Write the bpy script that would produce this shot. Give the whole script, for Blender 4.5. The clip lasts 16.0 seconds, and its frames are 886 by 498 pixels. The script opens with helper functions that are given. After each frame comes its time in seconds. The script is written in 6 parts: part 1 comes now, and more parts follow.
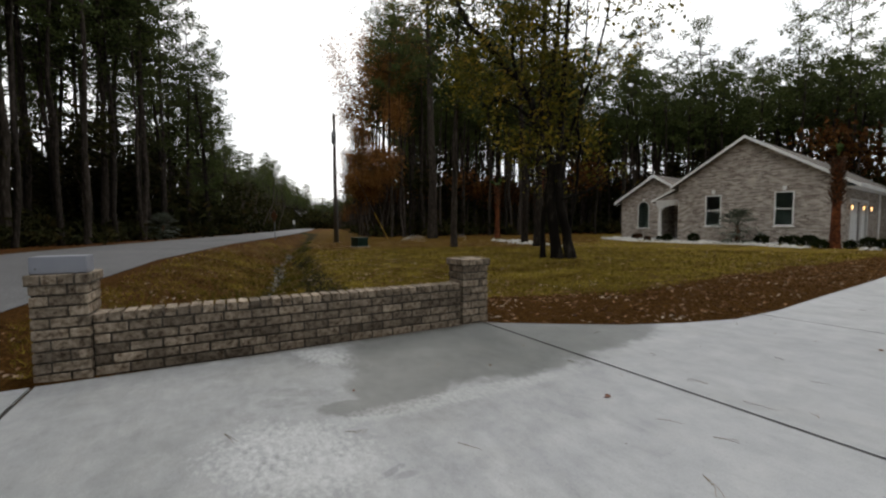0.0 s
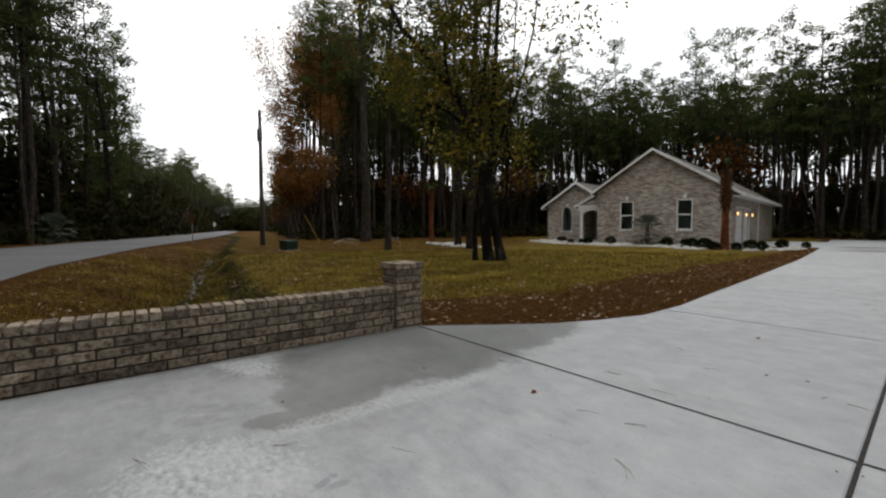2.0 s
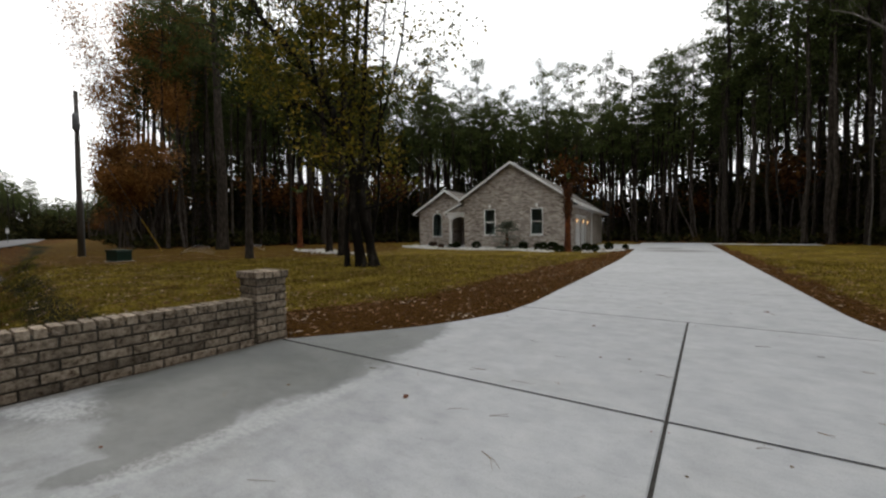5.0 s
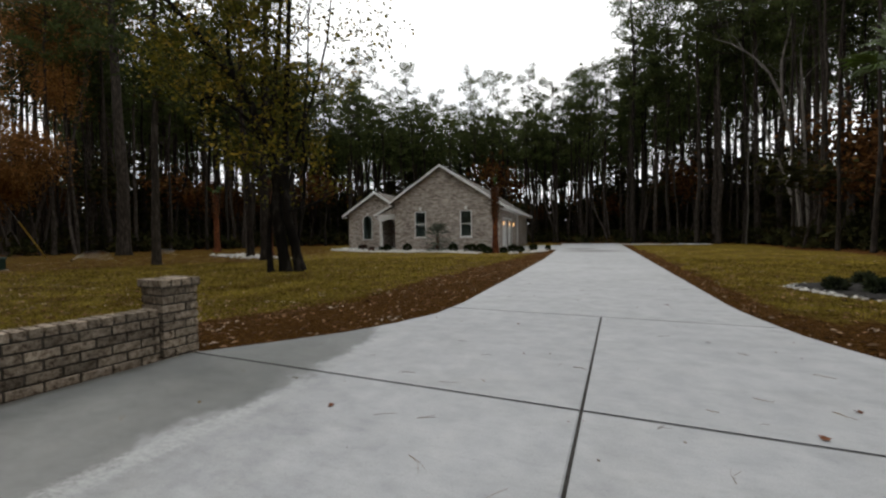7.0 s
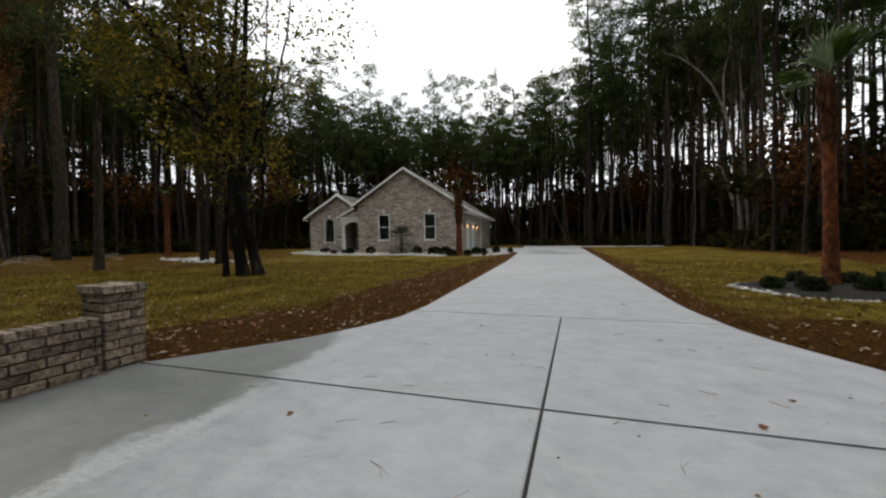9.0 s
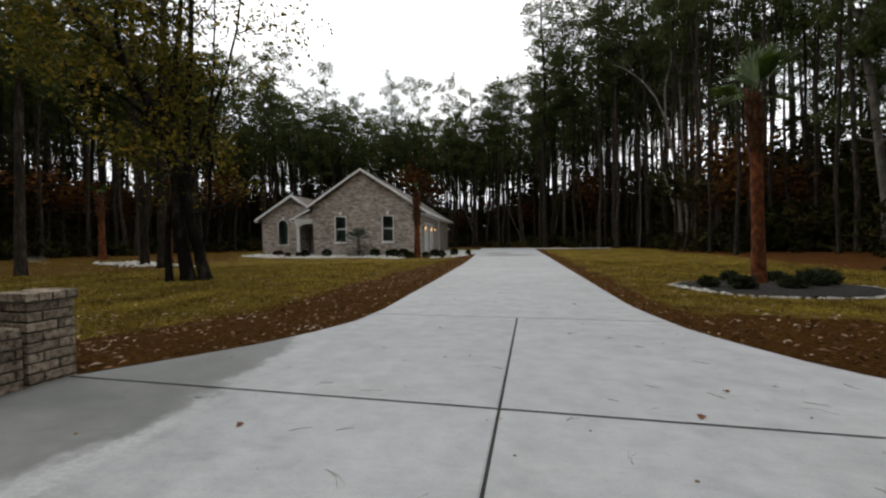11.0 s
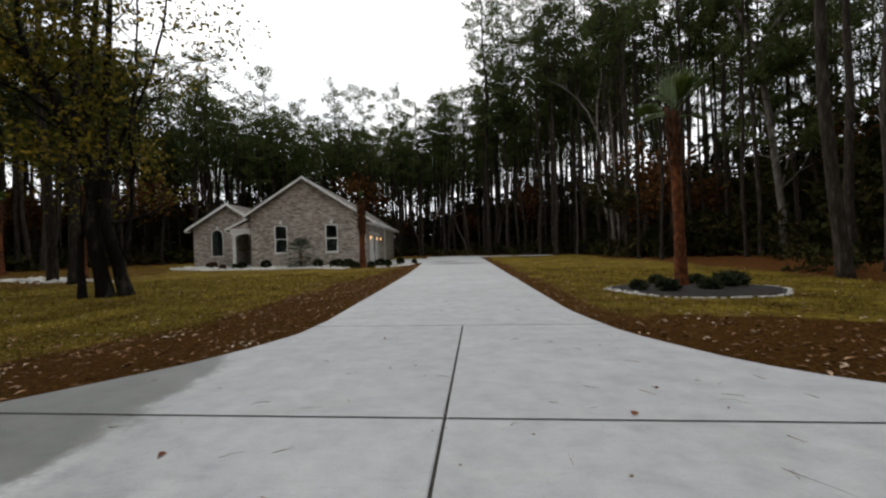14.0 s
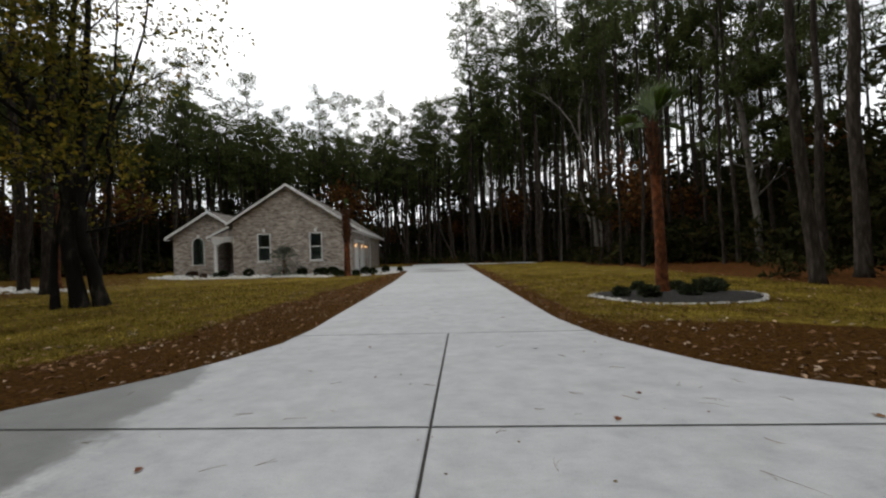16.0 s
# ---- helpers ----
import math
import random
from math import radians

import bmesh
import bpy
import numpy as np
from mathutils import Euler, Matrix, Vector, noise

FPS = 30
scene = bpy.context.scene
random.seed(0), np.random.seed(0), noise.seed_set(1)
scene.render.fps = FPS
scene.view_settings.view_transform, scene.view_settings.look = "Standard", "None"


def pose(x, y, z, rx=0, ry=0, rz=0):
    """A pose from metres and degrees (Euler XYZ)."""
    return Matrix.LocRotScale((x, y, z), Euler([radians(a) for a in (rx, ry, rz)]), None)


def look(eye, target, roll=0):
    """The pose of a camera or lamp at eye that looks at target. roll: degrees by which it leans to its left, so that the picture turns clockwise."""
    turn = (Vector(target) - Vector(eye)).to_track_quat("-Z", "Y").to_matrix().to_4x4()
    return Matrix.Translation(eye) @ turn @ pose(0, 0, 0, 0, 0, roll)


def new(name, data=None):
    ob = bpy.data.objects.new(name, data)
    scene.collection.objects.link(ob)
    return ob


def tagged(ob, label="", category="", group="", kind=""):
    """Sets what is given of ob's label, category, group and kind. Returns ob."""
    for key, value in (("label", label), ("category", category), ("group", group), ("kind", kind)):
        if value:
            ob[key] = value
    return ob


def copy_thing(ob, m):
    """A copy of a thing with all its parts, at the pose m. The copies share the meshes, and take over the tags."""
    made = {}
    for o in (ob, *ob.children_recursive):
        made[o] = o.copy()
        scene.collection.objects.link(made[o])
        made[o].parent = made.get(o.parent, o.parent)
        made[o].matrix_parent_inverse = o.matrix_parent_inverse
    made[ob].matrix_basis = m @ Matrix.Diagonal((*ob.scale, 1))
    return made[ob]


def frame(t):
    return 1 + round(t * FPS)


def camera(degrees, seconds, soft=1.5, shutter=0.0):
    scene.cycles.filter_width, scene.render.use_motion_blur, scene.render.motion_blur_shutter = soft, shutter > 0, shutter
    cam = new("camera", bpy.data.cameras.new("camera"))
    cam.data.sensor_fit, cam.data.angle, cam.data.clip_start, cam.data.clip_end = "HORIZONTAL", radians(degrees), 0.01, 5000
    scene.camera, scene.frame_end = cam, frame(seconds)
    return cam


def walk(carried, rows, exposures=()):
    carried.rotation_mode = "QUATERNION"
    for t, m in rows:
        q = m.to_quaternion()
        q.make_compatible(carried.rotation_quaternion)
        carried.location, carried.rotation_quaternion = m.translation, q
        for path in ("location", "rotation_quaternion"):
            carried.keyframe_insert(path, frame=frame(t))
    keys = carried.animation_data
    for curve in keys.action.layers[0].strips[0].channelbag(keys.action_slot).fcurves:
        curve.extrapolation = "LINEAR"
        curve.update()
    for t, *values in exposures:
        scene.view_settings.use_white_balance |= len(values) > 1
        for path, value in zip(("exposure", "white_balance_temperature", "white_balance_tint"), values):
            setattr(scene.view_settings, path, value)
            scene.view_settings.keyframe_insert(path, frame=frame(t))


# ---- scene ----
cam = camera(94.65, 16.0, soft=2.3)
# seconds, x, y, z, yaw to the left of +y, pitch, roll
ROWS = [
    (0.0, 0.167, -2.651, 1.080, 59.72, -3.31, -0.41),
    (0.5, 0.170, -2.649, 1.082, 57.87, -3.15, -0.39),
    (1.0, 0.177, -2.649, 1.085, 55.98, -3.08, -0.33),
    (1.5, 0.185, -2.654, 1.090, 53.33, -3.04, -0.38),
    (2.0, 0.194, -2.658, 1.095, 50.54, -2.98, -0.21),
    (2.5, 0.190, -2.649, 1.095, 48.41, -2.86, -0.24),
    (3.0, 0.185, -2.641, 1.091, 46.68, -2.74, -0.24),
    (3.5, 0.184, -2.638, 1.089, 44.59, -2.68, -0.20),
    (4.0, 0.177, -2.629, 1.087, 40.29, -2.63, -0.25),
    (4.5, 0.177, -2.615, 1.083, 36.11, -2.43, -0.31),
    (5.0, 0.182, -2.600, 1.080, 32.94, -2.22, -0.42),
    (7.5, 0.211, -2.575, 1.079, 22.23, -1.88, -0.76),
    (8.0, 0.211, -2.573, 1.078, 21.51, -1.73, -0.77),
    (8.5, 0.214, -2.573, 1.077, 19.93, -1.68, -0.79),
    (9.0, 0.217, -2.572, 1.079, 18.31, -1.65, -0.79),
    (11.5, 0.220, -2.566, 1.078, 11.01, -1.30, -0.91),
    (12.0, 0.225, -2.560, 1.077, 9.65, -1.17, -1.10),
    (12.5, 0.228, -2.556, 1.075, 8.63, -1.00, -1.24),
    (13.0, 0.231, -2.549, 1.073, 7.42, -0.81, -1.30),
    (13.5, 0.233, -2.548, 1.074, 6.42, -0.55, -1.39),
    (14.0, 0.237, -2.545, 1.075, 4.94, -0.31, -1.45),
    (14.5, 0.240, -2.549, 1.076, 3.91, -0.05, -1.52),
    (15.0, 0.241, -2.551, 1.077, 3.01, 0.21, -1.62),
    (15.5, 0.240, -2.553, 1.078, 2.82, 0.49, -1.64),
    (16.0, 0.240, -2.554, 1.077, 2.88, 0.71, -1.63),
]
walk(cam, [(t, pose(x, y, z, 90 + pitch, 0, yaw) @ pose(0, 0, 0, 0, 0, roll)) for t, x, y, z, yaw, pitch, roll in ROWS])

# ---- world and light: a bright overcast sky ----
SUN_EL, SUN_AZ = radians(38), radians(-60)
world = bpy.data.worlds.new("overcast_sky")
scene.world = world
world.use_nodes = True
wn, wl = world.node_tree.nodes, world.node_tree.links
wn.clear()
w_out = wn.new("ShaderNodeOutputWorld")
w_bg = wn.new("ShaderNodeBackground")
w_sky = wn.new("ShaderNodeTexSky")
w_sky.sky_type = "NISHITA"
w_sky.sun_disc = False
w_sky.sun_elevation, w_sky.sun_rotation = SUN_EL, SUN_AZ
w_scale = wn.new("ShaderNodeVectorMath")
w_scale.operation = "SCALE"
w_scale.inputs["Scale"].default_value = 0.10
wl.new(w_sky.outputs["Color"], w_scale.inputs[0])
w_co = wn.new("ShaderNodeTexCoord")
w_map = wn.new("ShaderNodeMapping")
w_map.inputs["Scale"].default_value = (1.0, 1.0, 2.6)
wl.new(w_co.outputs["Generated"], w_map.inputs["Vector"])
w_no = wn.new("ShaderNodeTexNoise")
w_no.inputs["Scale"].default_value = 2.2
w_no.inputs["Detail"].default_value = 7
w_no.inputs["Roughness"].default_value = 0.55
wl.new(w_map.outputs["Vector"], w_no.inputs["Vector"])
w_ramp = wn.new("ShaderNodeValToRGB")
w_ramp.color_ramp.elements[0].position, w_ramp.color_ramp.elements[0].color = 0.3, (0.74, 0.765, 0.79, 1)
w_ramp.color_ramp.elements[1].position, w_ramp.color_ramp.elements[1].color = 0.55, (1.24, 1.235, 1.22, 1)
wl.new(w_no.outputs["Fac"], w_ramp.inputs["Fac"])
w_mix = wn.new("ShaderNodeMix")
w_mix.data_type = "RGBA"
w_mix.inputs["Factor"].default_value = 0.96
wl.new(w_scale.outputs["Vector"], w_mix.inputs["A"])
wl.new(w_ramp.outputs["Color"], w_mix.inputs["B"])
wl.new(w_mix.outputs["Result"], w_bg.inputs["Color"])
w_bg.inputs["Strength"].default_value = 1.32
wl.new(w_bg.outputs["Background"], w_out.inputs["Surface"])

sun_data = bpy.data.lights.new("sun", "SUN")
sun_data.energy, sun_data.angle, sun_data.color = 0.9, radians(25), (1.0, 0.96, 0.9)
sun_ob = new("sun", sun_data)
sun_ob.matrix_world = look((0, 0, 60), (60 * math.cos(SUN_EL) * math.sin(SUN_AZ) * -1, 60 * math.cos(SUN_EL) * math.cos(SUN_AZ) * -1, 60 - 60 * math.sin(SUN_EL)))


# ---- materials ----
def material(name, stops, scale=4.0, detail=6, rough=0.8, bump=0.0, bump_scale=40.0, metal=0.0, coarse=0.0, coarse_scale=0.5,
             vary=0.0, island=0.0, stretch=(1, 1, 1), spec=0.3, trans=0.0, placed=False):
    """A noise-driven surface: stops are (position, colour) along fine noise, coarse darkens and lightens in large patches,
    vary and island shift the value from object to object and from piece to piece."""
    m = bpy.data.materials.new(name)
    m.use_nodes = True
    nodes, links = m.node_tree.nodes, m.node_tree.links
    b = nodes["Principled BSDF"]
    b.inputs["Roughness"].default_value, b.inputs["Metallic"].default_value = rough, metal
    b.inputs["Specular IOR Level"].default_value = spec
    co = nodes.new("ShaderNodeTexCoord")
    mp = nodes.new("ShaderNodeMapping")
    mp.inputs["Scale"].default_value = stretch
    geo = nodes.new("ShaderNodeNewGeometry")
    links.new(geo.outputs["Position"] if placed else co.outputs["Object"], mp.inputs["Vector"])
    no = nodes.new("ShaderNodeTexNoise")
    no.inputs["Scale"].default_value, no.inputs["Detail"].default_value, no.inputs["Roughness"].default_value = scale, detail, 0.6
    links.new(mp.outputs["Vector"], no.inputs["Vector"])
    ramp = nodes.new("ShaderNodeValToRGB")
    els = ramp.color_ramp.elements
    while len(els) < len(stops):
        els.new(0.5)
    for e, (p, c) in zip(els, stops):
        e.position, e.color = p, (*c, 1)
    links.new(no.outputs["Fac"], ramp.inputs["Fac"])
    col = ramp.outputs["Color"]

    def times(colour, value):
        mul = nodes.new("ShaderNodeVectorMath")
        mul.operation = "SCALE"
        links.new(colour, mul.inputs[0])
        links.new(value, mul.inputs["Scale"])
        return mul.outputs["Vector"]

    def spread(value, amount):
        mr = nodes.new("ShaderNodeMapRange")
        mr.inputs["To Min"].default_value, mr.inputs["To Max"].default_value = 1 - amount, 1 + amount
        links.new(value, mr.inputs["Value"])
        return mr.outputs["Result"]

    if coarse:
        n2 = nodes.new("ShaderNodeTexNoise")
        n2.inputs["Scale"].default_value, n2.inputs["Detail"].default_value = coarse_scale, 4
        links.new(geo.outputs["Position"] if placed else co.outputs["Object"], n2.inputs["Vector"])
        mr = nodes.new("ShaderNodeMapRange")
        mr.inputs["From Min"].default_value, mr.inputs["From Max"].default_value = 0.3, 0.7
        mr.inputs["To Min"].default_value, mr.inputs["To Max"].default_value = 1 - coarse, 1 + coarse
        links.new(n2.outputs["Fac"], mr.inputs["Value"])
        col = times(col, mr.outputs["Result"])
    if vary:
        oi = nodes.new("ShaderNodeObjectInfo")
        col = times(col, spread(oi.outputs["Random"], vary))
    if island:
        col = times(col, spread(geo.outputs["Random Per Island"], island))
    links.new(col, b.inputs["Base Color"])
    if bump:
        n3 = nodes.new("ShaderNodeTexNoise")
        n3.inputs["Scale"].default_value, n3.inputs["Detail"].default_value = bump_scale, 6
        links.new(mp.outputs["Vector"], n3.inputs["Vector"])
        bp = nodes.new("ShaderNodeBump")
        bp.inputs["Strength"].default_value, bp.inputs["Distance"].default_value = bump, 0.02
        links.new(n3.outputs["Fac"], bp.inputs["Height"])
        links.new(bp.outputs["Normal"], b.inputs["Normal"])
    if trans:
        tr = nodes.new("ShaderNodeBsdfTranslucent")
        links.new(col, tr.inputs["Color"])
        mx = nodes.new("ShaderNodeMixShader")
        mx.inputs["Fac"].default_value = trans
        links.new(b.outputs["BSDF"], mx.inputs[1])
        links.new(tr.outputs["BSDF"], mx.inputs[2])
        links.new(mx.outputs["Shader"], nodes["Material Output"].inputs["Surface"])
    return m


M_BARK = material("pine_bark", [(0.3, (0.011, 0.009, 0.007)), (0.52, (0.03, 0.024, 0.019)), (0.72, (0.075, 0.062, 0.051))], 11, 9, 0.95, 1.0, 14, vary=0.35, stretch=(1, 1, 0.22), spec=0.1)
M_BARK_PALE = material("pale_bark", [(0.3, (0.06, 0.052, 0.044)), (0.6, (0.15, 0.134, 0.115)), (0.8, (0.26, 0.24, 0.21))], 5, 7, 0.95, 0.6, 12, vary=0.25, stretch=(1, 1, 0.4))
M_BARK_TWIG = material("grey_brown_twigs", [(0.3, (0.035, 0.028, 0.023)), (0.6, (0.075, 0.06, 0.05)), (0.8, (0.12, 0.1, 0.085))], 5, 6, 0.95, 0.4, 12, vary=0.2, stretch=(1, 1, 0.4))
M_OAK_BARK = material("oak_bark", [(0.3, (0.006, 0.005, 0.004)), (0.55, (0.014, 0.012, 0.010)), (0.8, (0.08, 0.07, 0.06))], 4, 8, 0.95, 0.8, 14, coarse=0.4, coarse_scale=1.2, stretch=(1, 1, 0.35), spec=0.1)
M_NEEDLE = material("pine_needles", [(0.3, (0.028, 0.038, 0.013)), (0.55, (0.06, 0.075, 0.023)), (0.8, (0.115, 0.12, 0.038))], 0.8, 4, 0.85, vary=0.35, island=0.4, trans=0.3, spec=0.08)
M_LEAF_AUTUMN = material("autumn_leaves", [(0.3, (0.03, 0.036, 0.006)), (0.5, (0.09, 0.084, 0.012)), (0.68, (0.27, 0.175, 0.02))], 1.6, 6, 0.8, vary=0.2, island=0.55, trans=0.35, spec=0.1)
M_LEAF_RUST = material("rusty_leaves", [(0.3, (0.12, 0.06, 0.02)), (0.55, (0.27, 0.125, 0.035)), (0.8, (0.40, 0.21, 0.06))], 0.9, 3, 0.8, vary=0.2, island=0.5, trans=0.3, spec=0.1)
M_LEAF_DULL = material("dull_brown_leaves", [(0.3, (0.04, 0.018, 0.006)), (0.55, (0.095, 0.042, 0.013)), (0.8, (0.17, 0.085, 0.024))], 0.9, 3, 0.85, vary=0.3, island=0.5, trans=0.3, spec=0.05)
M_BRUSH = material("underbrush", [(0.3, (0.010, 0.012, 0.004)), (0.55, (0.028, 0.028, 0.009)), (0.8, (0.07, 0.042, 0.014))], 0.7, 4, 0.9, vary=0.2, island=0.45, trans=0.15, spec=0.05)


class Build:
    """Collects vertices and faces for one mesh."""

    def __init__(self):
        self.v, self.f = [], []

    def face(self, pts):
        n = len(self.v)
        self.v += [tuple(p) for p in pts]
        self.f.append(tuple(range(n, n + len(pts))))

    def box(self, lo, hi, m=None):
        c = [(x, y, z) for z in (lo[2], hi[2]) for y in (lo[1], hi[1]) for x in (lo[0], hi[0])]
        if m is not None:
            c = [tuple(m @ Vector(p)) for p in c]
        n = len(self.v)
        self.v += c
        self.f += [tuple(n + i for i in q) for q in ((0, 2, 3, 1), (4, 5, 7, 6), (0, 1, 5, 4), (2, 6, 7, 3), (0, 4, 6, 2), (1, 3, 7, 5))]

    def tube(self, pts, radii, sides=6, cap=True):
        pts = [Vector(p) for p in pts]
        n0 = len(self.v)
        for i, (p, r) in enumerate(zip(pts, radii)):
            d = (pts[min(i + 1, len(pts) - 1)] - pts[max(i - 1, 0)]).normalized()
            a = d.cross(Vector((0.31, 0.95, 0.05))).normalized()
            b = d.cross(a)
            for k in range(sides):
                w = 2 * math.pi * k / sides
                self.v.append(tuple(p + r * (math.cos(w) * a + math.sin(w) * b)))
        for i in range(len(pts) - 1):
            for k in range(sides):
                q, q2 = n0 + i * sides, n0 + (i + 1) * sides
                self.f.append((q + k, q + (k + 1) % sides, q2 + (k + 1) % sides, q2 + k))
        if cap:
            self.f.append(tuple(range(n0, n0 + sides))[::-1])
            self.f.append(tuple(range(len(self.v) - sides, len(self.v))))

    def mesh(self, name, mat=None, smooth=False):
        me = bpy.data.meshes.new(name)
        me.from_pydata(self.v, [], self.f)
        if mat:
            me.materials.append(mat)
        if smooth:
            me.polygons.foreach_set("use_smooth", [True] * len(me.polygons))
        me.update()
        return me


def part(name, built, mat, parent=None, label="", smooth=False):
    """One mesh object under a thing or a part."""
    me = built if isinstance(built, bpy.types.Mesh) else built.mesh(name, mat, smooth)
    ob = new(name, me)
    if parent:
        ob.parent = parent
    if label:
        ob["label"] = label
    return ob


def thing(name, label, category, m=None, group="", kind=""):
    ob = new(name)
    if m is not None:
        ob.matrix_basis = m
    return tagged(ob, label, category, group, kind)


# ---- the plan: road, ditch, driveway ----
def along(table, x):
    xs, ys = zip(*table)
    return float(np.interp(x, xs, ys))


ROAD_NEAR = [(-1500, 355), (-400, 92), (-100, 19.3), (-55, 7.3), (-40, 2.9), (-26.5, -1.3), (-15, -3.9), (-6, -4.8), (0, -5.0), (40, -5.2), (1500, -30)]
ROAD_WIDE = 6.6
ROAD_Z = 0.13


def road_near(x):
    return along(ROAD_NEAR, x)


DITCH = [(-60, 10.2), (-40, 5.35), (-31, 3.1), (-22, 1.0), (-18, 0.14), (-14.5, -0.6), (-11.3, -1.16), (-9.5, -1.52), (-6, -2.1), (-4, -2.4)]


def ditch_mid(x):
    """The trickle at the bottom of the roadside ditch."""
    return along(DITCH, x) + 0.12 * math.sin(x * 0.8)


DRIVE_L = [(-60, -3.62), (-4.05, -3.62), (0.0, -3.52), (0.1, -3.42), (0.7, -2.97), (1.2, -2.62), (1.8, -2.34), (2.5, -2.12), (3.5, -2.08), (5.2, -2.18), (8.0, -2.32), (14.8, -2.72), (20, -3.15), (25, -3.6), (45, -5.6)]
DRIVE_R = [(-60, 6.5), (-4.0, 6.2), (-2.0, 5.4), (-0.4, 4.5), (0.3, 3.75), (0.6, 3.3), (0.87, 2.94), (1.12, 2.70), (1.44, 2.48), (1.94, 2.24), (2.26, 2.10), (2.71, 1.95), (3.43, 1.82), (4.0, 1.73), (4.6, 1.68), (7.3, 1.58), (13, 1.36), (30, 0.72), (45, 0.1)]


def drive_left(y):
    return along(DRIVE_L, y)


def drive_right(y):
    return along(DRIVE_R, y)


def off_drive(x, y):
    """Metres outside the driveway's edge, negative on it."""
    if y > 42:
        return max(y - 42, 0)
    return max(drive_left(y) - x, x - drive_right(y))


# where the wood's floor begins: metres from the drive's mouth by bearing, degrees to the left of the drive
EDGE = [(-180, 16), (-90, 12), (-52, 13.2), (-42, 14.5), (-38, 20), (-33, 28), (-25, 36), (-15, 41), (0, 46), (15, 50), (30, 52), (45, 46), (58, 42), (66, 40), (72, 38), (80, 36), (180, 16)]


def wood_depth(x, y):
    """Metres inside the wood, negative on the open lot."""
    if y < road_near(x) - ROAD_WIDE / 2:
        return road_near(x) - ROAD_WIDE - 1.5 - y
    dx, dy = x, y + 2.6
    r = math.hypot(dx, dy)
    d = r - along(EDGE, math.degrees(math.atan2(-dx, dy)))
    if x > 0 and y > 0:
        d = max(d, x - 9.9 - 0.4 * math.sin(y * 0.4)) if y > 7 else d
    if x < -20:
        d = min(d, y - (road_near(x) + 8.5))
    return d


def ground_z(x, y):
    z = -0.02
    n = noise.noise(Vector((x * 0.35, y * 0.35, 0))) * 0.025
    off = y - road_near(x)
    if x < -3.75:
        w = y - ditch_mid(x)
        depth = 0.62 * min(1.0, (-3.75 - x) / 0.6)
        # a long slope from the road, a stony trickle, a mossy bench and a steep cut bank under the lawn
        bank = along([(-30, 0.85), (-16, 1.05), (-9, 1.35), (-4, 1.4)], x) + 0.12 * noise.noise(Vector((x * 1.1, 0, 5)))
        if w < 0:
            z -= depth * math.exp(-(w / 1.35) ** 2)
        else:
            z -= depth * along([(0, 1.0), (0.3, 0.84), (bank - 0.45, 0.78), (bank - 0.1, 0.2), (bank + 0.25, 0.0)], w)
        z -= 0.1 * min(1.0, (-3.75 - x) / 0.6) * math.exp(-(w / 0.17) ** 2)
        n += noise.noise(Vector((x * 1.3, y * 1.3, 3))) * 0.09 * math.exp(-(w / 1.6) ** 2)
    if off < 2.0 and x < -3.75 or off < 0:
        k = min(1.0, max(0.0, (2.0 - off) / 2.0))
        z += (ROAD_Z - 0.02) * k if -ROAD_WIDE - 2 < off else ROAD_Z * max(0, 1 - (-ROAD_WIDE - 2 - off) / 3)
    o = off_drive(x, y)
    if o < -0.5 and y > -6:
        n, z = 0, -0.07
    elif o < 0.35 and y > -4:
        n, z = n * 0.3, max(z, -0.014) if x > -3.3 or y > 0.2 else z
    if -ROAD_WIDE + 0.3 < off < -0.3:
        n, z = 0, ROAD_Z - 0.12
    elif -ROAD_WIDE - 0.3 < off < 0.3:
        n, z = 0, ROAD_Z - 0.045
    if wood_depth(x, y) > 0:
        n += 0.1 * noise.noise(Vector((x * 0.2, y * 0.2, 7)))
    return z + n


def spaced(lo, hi, fine, far):
    """Coordinates: even between lo and hi, then ever wider out to far."""
    c = list(np.arange(lo, hi + fine / 2, fine))
    step, a = fine, lo
    left = []
    while a > -far:
        step *= 1.22
        a -= step
        left.append(a)
    step, a, right = fine, hi, []
    while a < far:
        step *= 1.22
        a += step
        right.append(a)
    return left[::-1] + [float(v) for v in c] + right


GX, GY = spaced(-22, 12, 0.2, 1800), spaced(-9, 16, 0.2, 1800)


